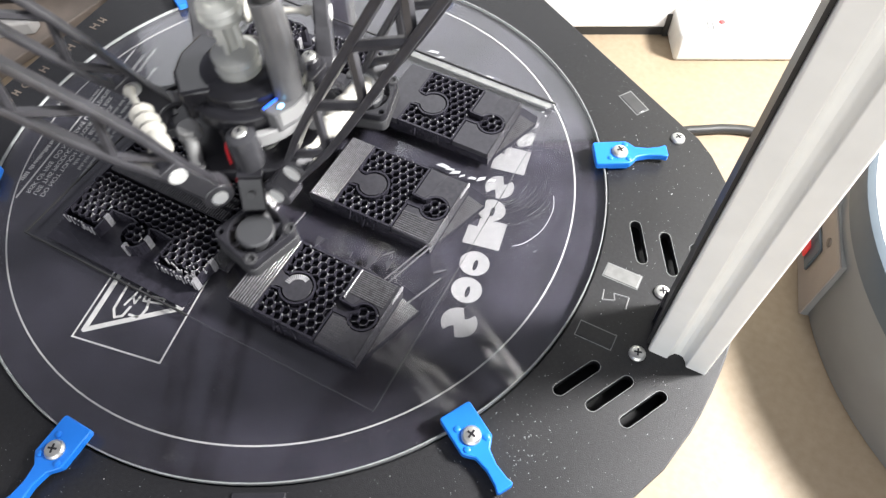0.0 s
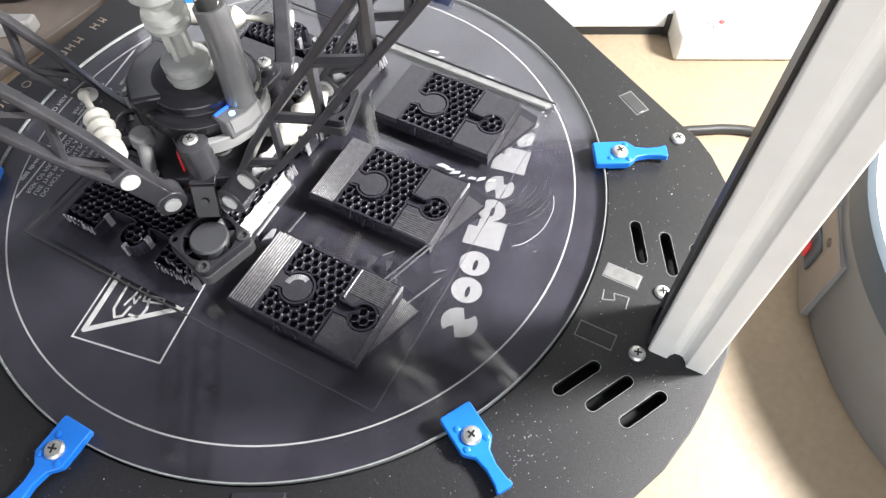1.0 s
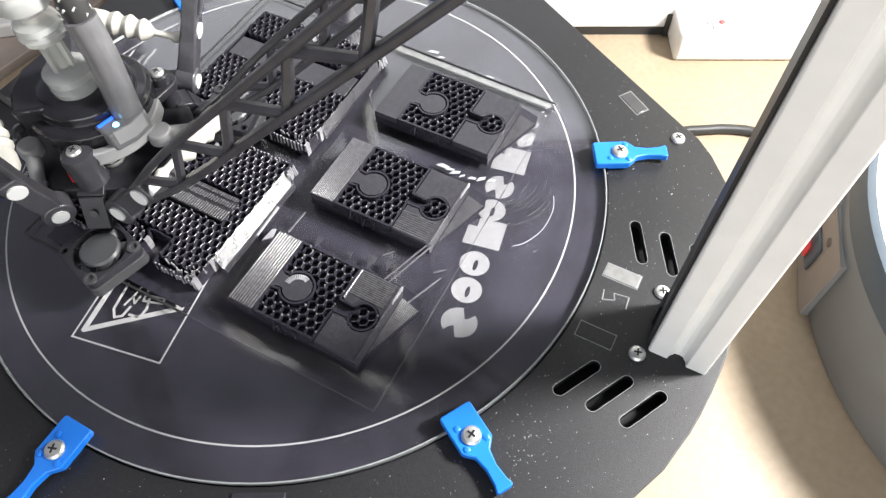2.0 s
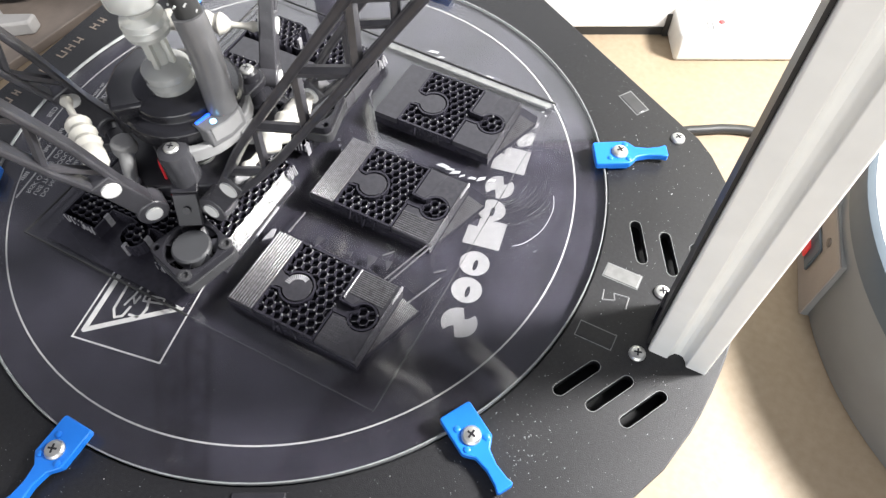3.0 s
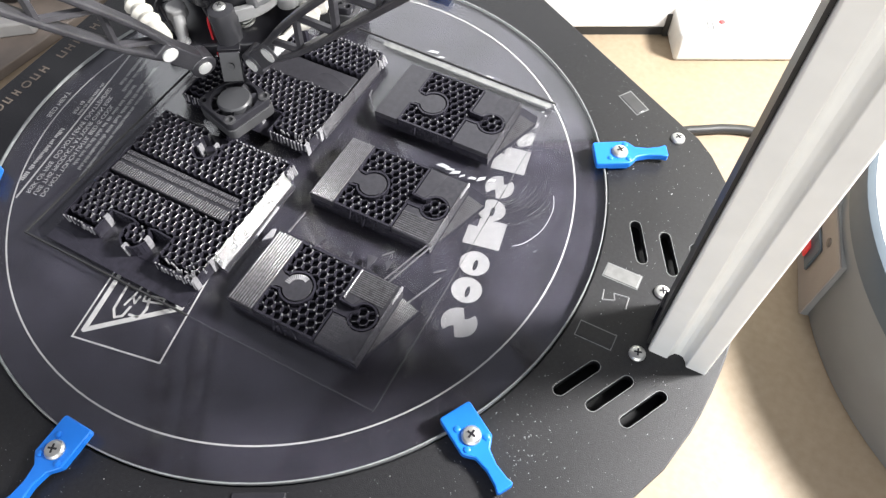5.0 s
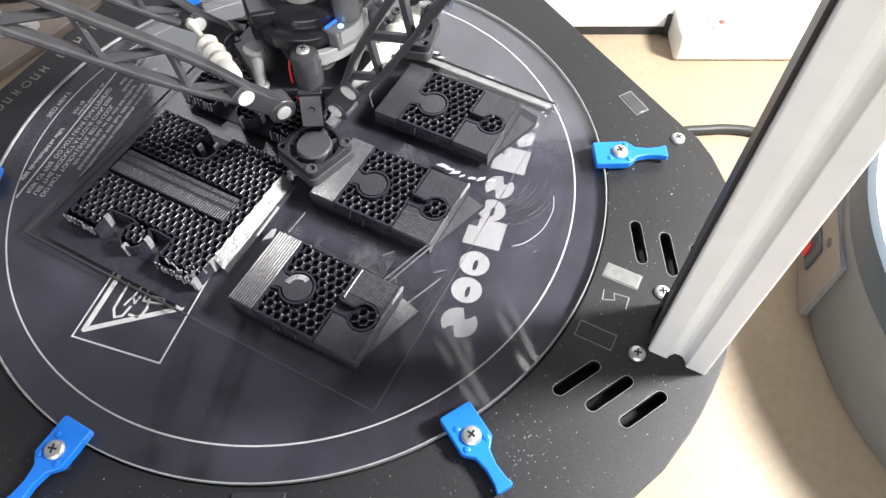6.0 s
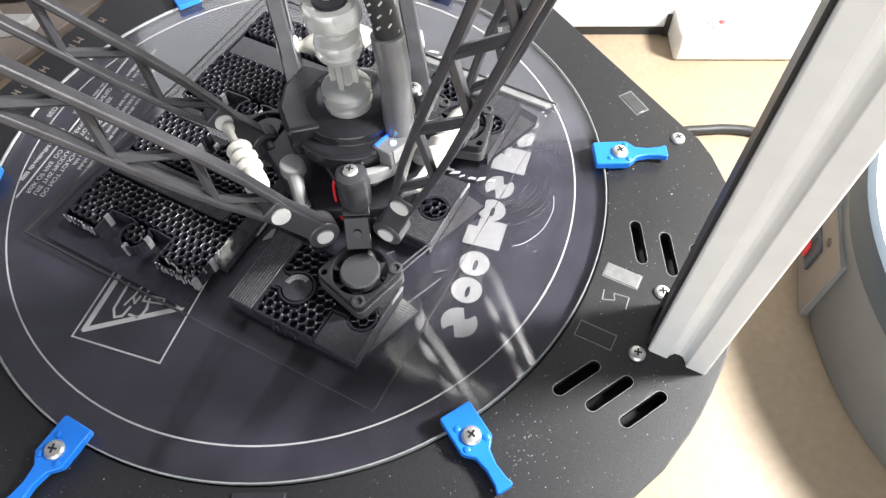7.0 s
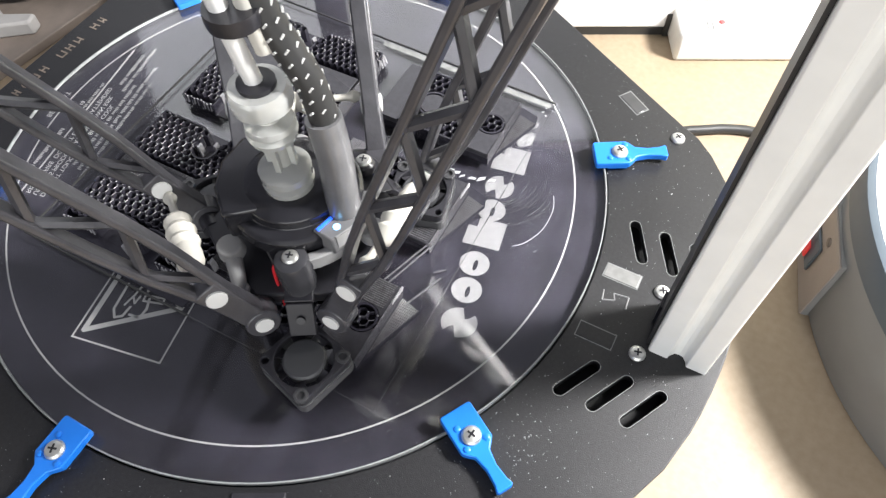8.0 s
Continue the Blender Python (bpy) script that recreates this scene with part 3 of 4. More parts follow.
def honeycomb(inside, x0, x1, y0, y1, pitch, z0, z1, seed, wall=0.42):
    """Hexagonal infill cells over a region, some with blobs of molten plastic at their corners."""
    rr = random.Random(seed)
    bm, nb = B(), B()
    R = pitch / math.sqrt(3)
    rows = int((y1 - y0) / (1.5 * R)) + 1
    for j in range(rows + 1):
        for i in range(int((x1 - x0) / pitch) + 2):
            cx, cy = x0 + (i + 0.5 * (j % 2)) * pitch, y0 + j * 1.5 * R
            if not inside(cx, cy):
                continue
            zt = z1 + rr.uniform(-0.15, 0.15)
            o = [(cx + R * math.cos(radians(60 * k + 30)), cy + R * math.sin(radians(60 * k + 30))) for k in range(6)]
            q = [(cx + (R - wall) * math.cos(radians(60 * k + 30)), cy + (R - wall) * math.sin(radians(60 * k + 30))) for k in range(6)]
            vo = [bm.verts.new((x_, y_, zt)) for x_, y_ in o]
            vm = [bm.verts.new((x_ * 0.5 + a_ * 0.5, y_ * 0.5 + b_ * 0.5, zt + 0.18)) for (x_, y_), (a_, b_) in zip(o, q)]
            vi = [bm.verts.new((x_, y_, zt - 0.1)) for x_, y_ in q]
            vb = [bm.verts.new((x_, y_, z0)) for x_, y_ in q]
            vl = [bm.verts.new((x_, y_, z0)) for x_, y_ in o]
            for k in range(6):
                l = (k + 1) % 6
                bm.faces.new((vo[k], vo[l], vm[l], vm[k]))
                bm.faces.new((vm[k], vm[l], vi[l], vi[k]))
                bm.faces.new((vi[k], vi[l], vb[l], vb[k]))
                bm.faces.new((vl[l], vl[k], vb[k], vb[l]))
                bm.faces.new((vl[k], vl[l], vo[l], vo[k]))
            for k in (0, 1):
                if rr.random() < (0.95 if k == 0 else 0.3):
                    px, py = o[k]
                    s, h = rr.uniform(0.3, 0.65), rr.uniform(0.6, 1.5)
                    ox, oy = rr.uniform(-0.4, 0.4), rr.uniform(-0.4, 0.4)
                    rings = []
                    for f_, g_ in ((1.0, 0.0), (0.9, 0.5), (0.5, 0.88)):
                        rings.append([nb.verts.new((px + ox * g_ + s * f_ * math.cos(a * math.pi / 3), py + oy * g_ + s * f_ * math.sin(a * math.pi / 3), zt - 0.2 + h * g_)) for a in range(6)])
                    top = nb.verts.new((px + ox, py + oy, zt - 0.2 + h))
                    for lo_, hi_ in zip(rings, rings[1:]):
                        for a in range(6):
                            nb.faces.new((lo_[a], lo_[(a + 1) % 6], hi_[(a + 1) % 6], hi_[a]))
                    for a in range(6):
                        nb.faces.new((rings[-1][a], rings[-1][(a + 1) % 6], top))
    return bm, nb


def ribs(bm, x0, x1, y0, y1, z, pitch, wdt, lengthwise, seed=0):
    """Separate round beads of plastic laid side by side."""
    rr = random.Random(seed)
    a = (x0 if lengthwise == "y" else y0) + pitch / 2
    end = x1 if lengthwise == "y" else y1
    while a < end:
        i, o = rr.uniform(0, 0.5), rr.uniform(0, 0.5)
        if lengthwise == "y":
            rod(bm, (a, y0 + i, z), (a, y1 - o, z), wdt, n=8)
        else:
            rod(bm, (x0 + i, a, z), (x1 - o, a, z), wdt, n=8)
        a += pitch


def puzzle_block(x, y, style, seed, label):
    """A block 63 x 38 mm with a jigsaw-shaped honeycomb let into its top."""
    b = thing("puzzle_block", label, "printed part", "small printed parts", at=pose(x * 0.001, y * 0.001, 0))
    W_, D_ = 63.0, 38.0
    bm = B()
    box(bm, 0, W_, 0, D_, 0.3, 4.6)
    body = part("body", bm, M_PLA, b)
    bm = B()
    ridged_wall(bm, W_ + 0.2, 0, D_, 0.3, HT)
    part("side_wall", bm, M_PLA_TOP, b, "ridged layered side wall", smooth=60)
    # flat panels
    bm = B()
    prism(bm, [(0, 0), (12.6, 0), (12.6, 12.6), (15.5, 14.4)] + [(18.4, 14.6)] + arc(24, 17.5, 6.4, 208, 512, 24) + [(18.4, 20.4), (15.5, 20.6), (12.6, 22.4), (12.6, D_), (0, D_)], 4.6, HT - 0.2)
    part("panel", bm, M_PLA_TOP, b, "smooth panel with a round plug" if style == 0 else "panel of fine beads with a round plug", bevel=0.25)
    bm = B()
    prism(bm, [(44, 22), (47, 21.6), (50.5, 21.6)] + arc(56, 18.5, 6.9, 150, 20, 12) + [(W_, 21.5), (W_, D_), (44, D_)], 4.6, HT - (0.2 if style != 2 else 0.5))
    part("panel", bm, M_PLA_TOP, b, bevel=0.25)
    bm = B()
    prism(bm, [(44, 0), (W_, 0), (W_, 16)] + arc(56, 18.5, 6.9, -20, -150, 12) + [(47, 14.8), (44, 14.8)], 4.6, HT - 0.25)
    part("panel", bm, M_PLA_TOP, b, bevel=0.25)
    if style:
        bm = B()
        pt, wd = (0.88, 0.37) if style == 1 else (1.25, 0.46)
        ribs(bm, 0.3, 12.4, 0.2, D_ - 0.2, HT - 0.08, pt, wd, "y", seed)
        part("bead_layer", bm, M_BEAD, b, "parallel beads of black plastic", smooth=80)
        bm = B()
        if style == 1:
            ribs(bm, 44.2, 62, 0.4, 11.0, HT - 0.12, 1.1, 0.44, "x", seed + 1)
        else:
            ribs(bm, 44.5, 62, 25.5, D_ - 0.6, HT - 0.3, 0.95, 0.38, "x", seed + 1)
            for k in range(9):
                for l in range(9):
                    box(bm, 44.5 + k * 1.1, 45.1 + k * 1.1, 3 + l * 1.25, 3.6 + l * 1.25, HT - 0.4, HT - 0.05)
            rod(bm, (44.2, 22.5, HT), (44.2, D_ - 0.4, HT), 0.6, n=8)
        part("bead_layer", bm, M_BEAD, b, "parallel beads of black plastic, sheen in their colour", smooth=80)

    if style == 2:
        bm = B()
        for k in range(13):
            a = radians(70 + k * 9)
            c_, s_ = math.cos(a), math.sin(a)
            rod(bm, (24 + 3.9 * c_, 17.5 + 3.9 * s_, HT - 0.15), (24 + 6.2 * c_, 17.5 + 6.2 * s_, HT + 0.1), 0.34, n=6)
        part("plug_beads", bm, M_DRIP, b, "beads curved round the plug, glints in their pale colour", smooth=80)

    def inside(px, py):
        if math.hypot(px - 24, py - 17.5) < 9.3:
            return False
        if px < 20 and 12 < py < 23.5:
            return False
        if 15.2 < px < 41.2 and 2.2 < py < 36.4:
            return True
        if 41 < px < 52 and 16.8 < py < 20.2:
            return True
        return math.hypot(px - 56, py - 18.5) < 4.6

    bm, nb = honeycomb(inside, 15.6, 62, 2.4, 36.5, 4.15, 4.6, HT - 0.1, seed)
    tagged(part("honeycomb", bm, M_PLA, b, "open honeycomb infill", smooth=40), kind="stuff")
    tagged(part("nub", nb, M_NUB, b, "nubs on the cell corners, glints in their pale colour", smooth=80), kind="stuff")
    # outline walls of the honeycomb
    bm = B()
    loops = [[(13.3, 0.6), (43.2, 0.6), (43.2, 15.4), (50, 15.6)] + arc(56, 18.5, 6.2, -150, 150, 16) + [(50, 21), (43.2, 21.2), (43.2, 37.5), (13.3, 37.5), (13.3, 22.2), (17, 21.6)] + arc(24, 17.5, 7.6, 150, -150, 22) + [(17, 13.4), (13.3, 12.8)]]
    for lp in loops:
        for (ax, ay), (bx, by) in zip(lp, lp[1:] + lp[:1]):
            d = math.hypot(bx - ax, by - ay)
            nx, ny = -(by - ay) / d * 0.45, (bx - ax) / d * 0.45
            prism(bm, [(ax + nx, ay + ny), (ax - nx, ay - ny), (bx - nx, by - ny), (bx + nx, by + ny)], 4.6, HT + 0.1)
    part("outline_wall", bm, M_PLA, b)
    # brim
    bm = B()
    prism(bm, [(-1, -0.5), (W_ + 0.8, -0.5), (W_ + 0.8, 3), (W_ + 11, 34), (W_ + 9, D_ + 2), (W_, D_ + 4), (-1, D_ + 4)], 0.05, 0.3)
    part("brim", bm, M_PLA, b, "thin flat brim on the glass")
    bm = B()
    for k in range(12):
        u = 1.2 + k * 0.8
        rod(bm, (W_ + u, 4.5 + u * 3.0, 0.4), (W_ + u, D_ - 1 - 0.25 * u, 0.45), 0.26, n=6)
    for k in range(22):
        v = 8 + k * 1.25
        rod(bm, (W_ + 0.6, v, 0.6), (W_ + min(10.5, (v - 4) / 3.0), v, 0.55), 0.17, n=5)
    part("brim_weave", bm, M_BEAD, b, "woven corner of thin crossing beads", smooth=80)
    # blob where the string leaves the corner
    if style:
        bm = B()
        for k in range(5):
            rod(bm, (W_ - 0.2 + 0.25 * k, D_ - 8 + 1.6 * k, HT - 2.2 + 0.3 * k), (W_ + 0.6, D_ - 6 + 1.6 * k, HT - 0.2), 0.75, 0.5, n=7)
        part("corner_blob", bm, M_DRIP, b, "blob of molten plastic, its glint in the pale colour", smooth=80)
    # ragged strings on the front edge
    rr = random.Random(seed)
    bm = B()
    for k in range(9):
        px = rr.uniform(22, 36)
        rod(bm, (px, -0.2, rr.uniform(5, 8)), (px + rr.uniform(-1.5, 1.5), rr.uniform(-2.2, -0.8), rr.uniform(1, 4.5)), rr.uniform(0.15, 0.4), n=5)
    part("ragged_strings", bm, M_PLA, b)
    return b


puzzle_block(18.6, 44.6, 0, 11, "black printed block with smooth panels and jigsaw honeycomb")
puzzle_block(18.2, -13.2, 1, 12, "black printed block with finely beaded panels and jigsaw honeycomb")
puzzle_block(18.2, -75.2, 2, 13, "black printed block with coarse open beads and jigsaw honeycomb")


def puzzle_frame(y, style, seed, label, band):
    """A larger honeycomb slab with jigsaw knobs and sockets along its edges."""
    b = thing("honeycomb_slab", label, "printed part", "large printed parts", at=pose(-0.077, y * 0.001, 0))
    W_, D_ = 78.0, 73.0
    b0, b1 = band

    def inside(px, py):
        if b0 - 1.6 < py < b1 + 1.6 and 1 < px < (70 if style else 76):
            return False
        if math.hypot(px - 34, py - 62) < 7.5 or (py > 62 and 29 < px < 41):
            return False
        if 1.5 < px < 76.5 and 15 < py < 72:
            return True
        if py <= 15 and py > 2.2:
            return (2 < px < 18) or (56 < px < 76.5) or math.hypot(px - 38, py - 7) < 5.2
        return False

    bm, nb = honeycomb(inside, 1.8, 76.6, 2.2, 72, 4.1, 0.4, HT, seed)
    tagged(part("honeycomb", bm, M_PLA, b, "open honeycomb infill", smooth=40), kind="stuff")
    tagged(part("nub", nb, M_NUB, b, "nubs on the cell corners, glints in their pale colour", smooth=80), kind="stuff")
    bm = B()
    poly = [(0, 1), (19.5, 1), (19.5, 13), (31, 13.5)] + arc(38, 7, 6.6, 120, 420, 18) + [(45, 13.5), (55, 13), (55, 0), (77.6, 0), (77.6, 73), (43, 73), (41.5, 66)] + arc(34, 62, 6.5, 20, -200, 18) + [(26.5, 66), (26, 73), (0, 73)]
    for (ax, ay), (bx, by) in zip(poly, poly[1:] + poly[:1]):
        d = math.hypot(bx - ax, by - ay)
        if d < 0.01:
            continue
        nx, ny = -(by - ay) / d * 0.4, (bx - ax) / d * 0.4
        prism(bm, [(ax + nx, ay + ny), (ax - nx, ay - ny), (bx - nx, by - ny), (bx + nx, by + ny)], 0.3, HT - 0.6)
    part("outline_wall", bm, M_PLA, b)
    bm = B()
    box(bm, 1, 76.5, 1, 72, 0.2, 0.6)
    part("floor_layer", bm, M_PLA, b)
    bm = B()
    ridged_wall(bm, 78.3, 13, 66, 1.6, HT + 0.2, 0.5, 3.4 if style else 0.8)
    part("side_wall", bm, M_GLOSS if style else M_PLA_TOP, b, "glossy side wall of fine stacked layers" if style else "dull side wall of fine stacked layers", smooth=75)
    bm = B()
    foot = 83.5 if style else 79.4
    prism(bm, [(77.8, 13), (foot, 13), (foot, 66), (77.8, 66)], 0.2, 1.5)
    part("side_foot", bm, M_PLA_TOP, b, "duller foot of the side wall")
    bm = B()
    box(bm, 1.5, 70 if style else 76, b0, b1, 0.5, HT - 0.8)
    part("solid_band", bm, M_PLA_TOP, b, "closed flat band across the slab", bevel=0.3)
    if style:
        bm = B()
        x_ = 2.0
        rr = random.Random(seed)
        while x_ < 69.5:
            for s0, s1 in ((b0 + 0.3, b0 + 5.8), (b0 + 7.2, b1 - 3.6), (b1 - 2.6, b1 - 0.4)):
                rod(bm, (x_, s0 + rr.uniform(0, 0.5), HT - 0.5), (x_ + 0.3, s1 - rr.uniform(0, 0.5), HT - 0.45), 0.42, n=8)
            x_ += 1.3
        part("bead_layer", bm, M_BEAD, b, "rows of short beads, sheen in their colour", smooth=80)
    # upright drips on the ragged edges
    rr = random.Random(seed + 5)
    bm = B()
    for x0, x1, yy in ((1, 19, 0.8), (56, 77, -0.2), (45, 76, 73)):
        px = x0
        while px < x1:
            rod(bm, (px, yy + rr.uniform(-0.4, 0.2), rr.uniform(1.5, 4)), (px + 0.6, yy + rr.uniform(-0.6, 0.4), HT + rr.uniform(-0.4, 0.4)), 0.55, 0.4, n=6)
            px += 2.1
    for k in range(14):
        px, py = rr.uniform(60, 77), rr.choice((1, 3, 71))
        rod(bm, (px, py, 5), (px + rr.uniform(-1, 1), py + rr.uniform(-1, 1), HT + 0.8), 0.4, n=5)
    for px, py in ((19.6, 9), (38, 0.6), (44.5, 8), (31, 62), (38, 66), (78, 12), (77.5, 1)):
        box(bm, px - 0.6, px + 0.6, py - 1.4, py + 1.4, 0.5, HT + 0.1)
    for k in range(16):
        px, py = rr.uniform(70, 78.4), rr.uniform(0, 12)
        rod(bm, (px, py, HT - 3.5), (px + rr.uniform(-0.8, 1.2), py + rr.uniform(-1.2, 1.2), HT + rr.uniform(-0.3, 0.6)), rr.uniform(0.3, 0.6), 0.25, n=6)
    for k in range(8):
        rod(bm, (78.4 + rr.uniform(0, 2.2), 67 + k * 0.8, rr.uniform(1.0, 3.0)), (78.2 + rr.uniform(0, 1.5), 67.3 + k * 0.8, HT - rr.uniform(0.3, 2.0)), 0.6, 0.45, n=6)
    part("drip_edge", bm, M_DRIP, b, "upright drips of plastic, glints in their pale colour")
    bm = B()
    box(bm, -4 if style else -2, W_ - 1, -10.2 if style else 10, D_ + 2, 0.05, 0.25)
    part("brim", bm, M_PLA, b, "thin flat brim on the glass")
    return b


puzzle_frame(-76.0, 1, 21, "large black honeycomb slab with beaded band and jigsaw edges", (31, 45))
puzzle_frame(9.5, 0, 22, "large black honeycomb slab with smooth band and jigsaw edges", (37, 51))

# loose strings and flakes on the bed
rr = random.Random(5)
STRINGS = [((81, -12, 7), (72, -36, 5)), ((82.5, -13, 7), (74, -36, 4)), ((16, 47, 7), (11, 52, 8)), ((11, 52, 8), (10, 56, 8)), ((85, -40, 0.5), (92, -22, 0.5)), ((18.8, -20, 0.5), (18.1, -32.8, 0.5)), ((63.2, -23.7, 0.5), (66.9, -19.4, 0.6)), ((88, -21, 0.5), (92.2, -17.3, 0.5))]
for p, q in STRINGS:
    bm = B()
    rod(bm, p, q, 0.45, n=6)
    solid("plastic_string", bm, M_BEAD, "thin string of black plastic, sheen in its colour", "string", group="loose strings")
bm = B()
rod(bm, (6.3, -23.8, 1.4), (6.6, -41.2, 0.9), 0.8, 0.6, n=8)
solid("plastic_string", bm, M_DRIP, "thick string of plastic on the bed, glint in its pale colour", "string", group="loose strings")
bm = B()
prism(bm, [(10.2, -42), (13.6, -38.5), (12.4, -34), (10.8, -35)], 0.3, 1.0)
solid("plastic_flake", bm, M_DRIP, "flake of plastic on the bed, glint in its pale colour", "flake", group="loose flakes")
for cx, cy, s in ((33.5, -30.5, 3.0), (60, -28.7, 3.6), (68, -27, 2.4), (50, -30, 1.6)):
    bm = B()
    a = rr.uniform(0, 90)
    prism(bm, [(cx + x_, cy + y_) for x_, y_ in turn([(-s, -s * 0.7), (s, -s * 0.2), (s * 0.3, s)], a)], 0.4, 1.0)
    solid("plastic_flake", bm, M_PLA_TOP, "loose flat flake of black plastic on the bed", "flake", group="loose flakes")


for k in range(16):
    r0, a0 = rr.uniform(12, 34), rr.uniform(-75, -20)
    bm = B()
    hose(bm, [(x_, y_, 0.05) for x_, y_ in arc(86 + rr.uniform(-2, 2), 42 + rr.uniform(-2, 2), r0, a0, a0 + rr.uniform(15, 45), 5)], 0.05, 4, 2)
    solid("glass_scratch", bm, M_EDGE, "fine pale scratch in the glass", "scratch", group="scratches in the glass")
bm = B()
hose(bm, [(118, 42, 0.06), (121, 34, 0.06), (121, 22, 0.06), (117, 12, 0.06), (113, 8, 0.06)], 0.16, 5)
solid("glass_scratch", bm, M_DUST, "long pale scratch in the glass", "scratch", group="scratches in the glass")
for cx, cy, s in ((63, 34.5, 2.4), (67, 34, 1.6), (70, 33.4, 2.0), (74, 33, 1.2), (79, 34, 1.5), (83, 35.5, 1.8), (88, 37, 1.4), (20, 103, 2.4), (26, 101, 1.6), (56, 99, 2.0)):
    bm = B()
    prism(bm, [(cx + x_, cy + y_) for x_, y_ in turn([(-s * 1.5, -s * 0.4), (s, -s * 0.5), (s * 1.4, s * 0.2), (-s * 0.4, s * 0.5)], rr.uniform(0, 50))], 0.05, 0.3)
    solid("glue_residue", bm, M_DUST, "white scraped glue residue on the bed", "residue", group="glue residue")


def specks(name, count, place, mat, lo, hi, label, seed):
    rr = random.Random(seed)
    bm = B()
    for k in range(count):
        x_, y_, z_ = place(rr)
        s = lo + (hi - lo) * rr.random() ** 3
        a = rr.uniform(0, 180)
        q = turn([(-s, -s * 0.5), (s * rr.uniform(0.3, 1.2), -s * 0.4), (s, s * 0.5), (-s * 0.5, s * 0.6)], a)
        top = bm.verts.new((x_, y_, z_ + s * 0.6))
        vs = [bm.verts.new((x_ + u_, y_ + v_, z_)) for u_, v_ in q]
        for i in range(4):
            bm.faces.new((vs[i], vs[(i + 1) % 4], top))
    solid(name, bm, mat, label, "dust", kind="stuff", smooth=0)


def over_slot(x_, y_):
    p = V((x_, y_))
    for k in range(-1, 2):
        for sg in (1, -1):
            for i in range(3):
                a, b = (V(q) for q in turn([(157.7 + 14.0 * i, sg * 44.6), (166.4 + 14.0 * i, sg * 28.8)], 120 * k))
                f = max(0.0, min(1.0, (p - a).dot(b - a) / (b - a).length_squared))
                if (p - a - (b - a) * f).length < 3.2:
                    return True
    return False


def on_base(rr):
    while True:
        a, r = rr.uniform(-100, 60), rr.uniform(152, 208)
        x_, y_ = r * math.cos(radians(a)), r * math.sin(radians(a))
        if over_slot(x_, y_):
            continue
        if all(x_ * math.cos(radians(t)) + y_ * math.sin(radians(t)) < 176 for t in (60, 180, 300)):
            return x_, y_, PZ


def on_glass(rr):
    a = rr.uniform(-120, 60)
    r = rr.uniform(98, 149)
    return r * math.cos(radians(a)), r * math.sin(radians(a)), 0.0


def by_clip(rr):
    while True:
        a, r = rr.gauss(30, 5), rr.uniform(151, 182)
        x_, y_ = r * math.cos(radians(a)), r * math.sin(radians(a))
        if not over_slot(x_, y_):
            return x_, y_, PZ


def by_low_clip(rr):
    while True:
        a, r = rr.gauss(-26, 4), rr.uniform(151, 178)
        x_, y_ = r * math.cos(radians(a)), r * math.sin(radians(a))
        if not over_slot(x_, y_):
            return x_, y_, PZ


def scuffs(rr):
    return rr.gauss(118, 7), rr.gauss(15, 14), 0.0


def by_corner(rr):
    return rr.gauss(97, 8), rr.gauss(92, 6), 0.0


specks("dust_on_base", 1000, on_base, M_DUST, 0.05, 0.27, "pale specks of dust on the black base", 31)
specks("dust_by_clip", 70, by_clip, M_DUST, 0.1, 0.55, "pale crumbs round a clip", 32)
specks("dust_on_glass", 300, on_glass, M_DUST, 0.05, 0.26, "pale specks on the glass", 33)
specks("dust_by_clip", 130, by_low_clip, M_EDGE, 0.12, 0.6, "dull grey crumbs beside a clip", 36)
specks("glass_scuffs", 420, scuffs, M_DUST, 0.05, 0.24, "pale scuffed crumbs on the glass", 34)
specks("film_crumbs", 50, by_corner, M_DUST, 0.15, 1.0, "white crumbs at the corner of the film", 35)

# ---- moving head ----
EZ = 0.031
RE, HW, RD, ARM = 33.0, 28.3, 136.5, 291.0


def unit(a):
    return V((math.cos(radians(a)), math.sin(radians(a)), 0))


head = thing("print_head", "black delta printer head with fans, clear hose fitting and cables", "print head")
bm = B()
poly = []
for k in range(3):
    a = 120 * k
    poly += turn([(RE + 3, -19), (RE + 3, 19)], a)
sheet(bm, [poly, arc(0, 0, 15, 0, 345, 23)], -3, 4)
part("platform", bm, M_BLACK, head, "black three-sided platform", smooth=0, bevel=1)
for k in range(3):
    a = 120 * k
    for s in (-1, 1):
        c = unit(a) * RE + unit(a + 90) * (s * (HW - 7))
        bm = B()
        rod(bm, c - unit(a + 90) * (s * 3), c + unit(a + 90) * (s * 6), 4.6, n=14)
        part("joint_boss", bm, M_BLACK, head)
bm = B()
lathe(bm, (0, 0, 0), [(3, -21), (8, -14), (9, -13), (9, 8), (12, 9), (12, 12), (9, 13), (9, 15), (12, 16), (12, 19)], 20)
part("hot_end", bm, M_STEEL, head, "metal hot end with cooling rings")


def placed(bm, m):
    bmesh.ops.transform(bm, matrix=m, verts=bm.verts)
    return bm


def at_mm(x, y, z, rz=0.0, ry=0.0):
    return Matrix.Translation((x, y, z)) @ Matrix.Rotation(radians(rz), 4, "Z") @ Matrix.Rotation(radians(ry), 4, "Y")


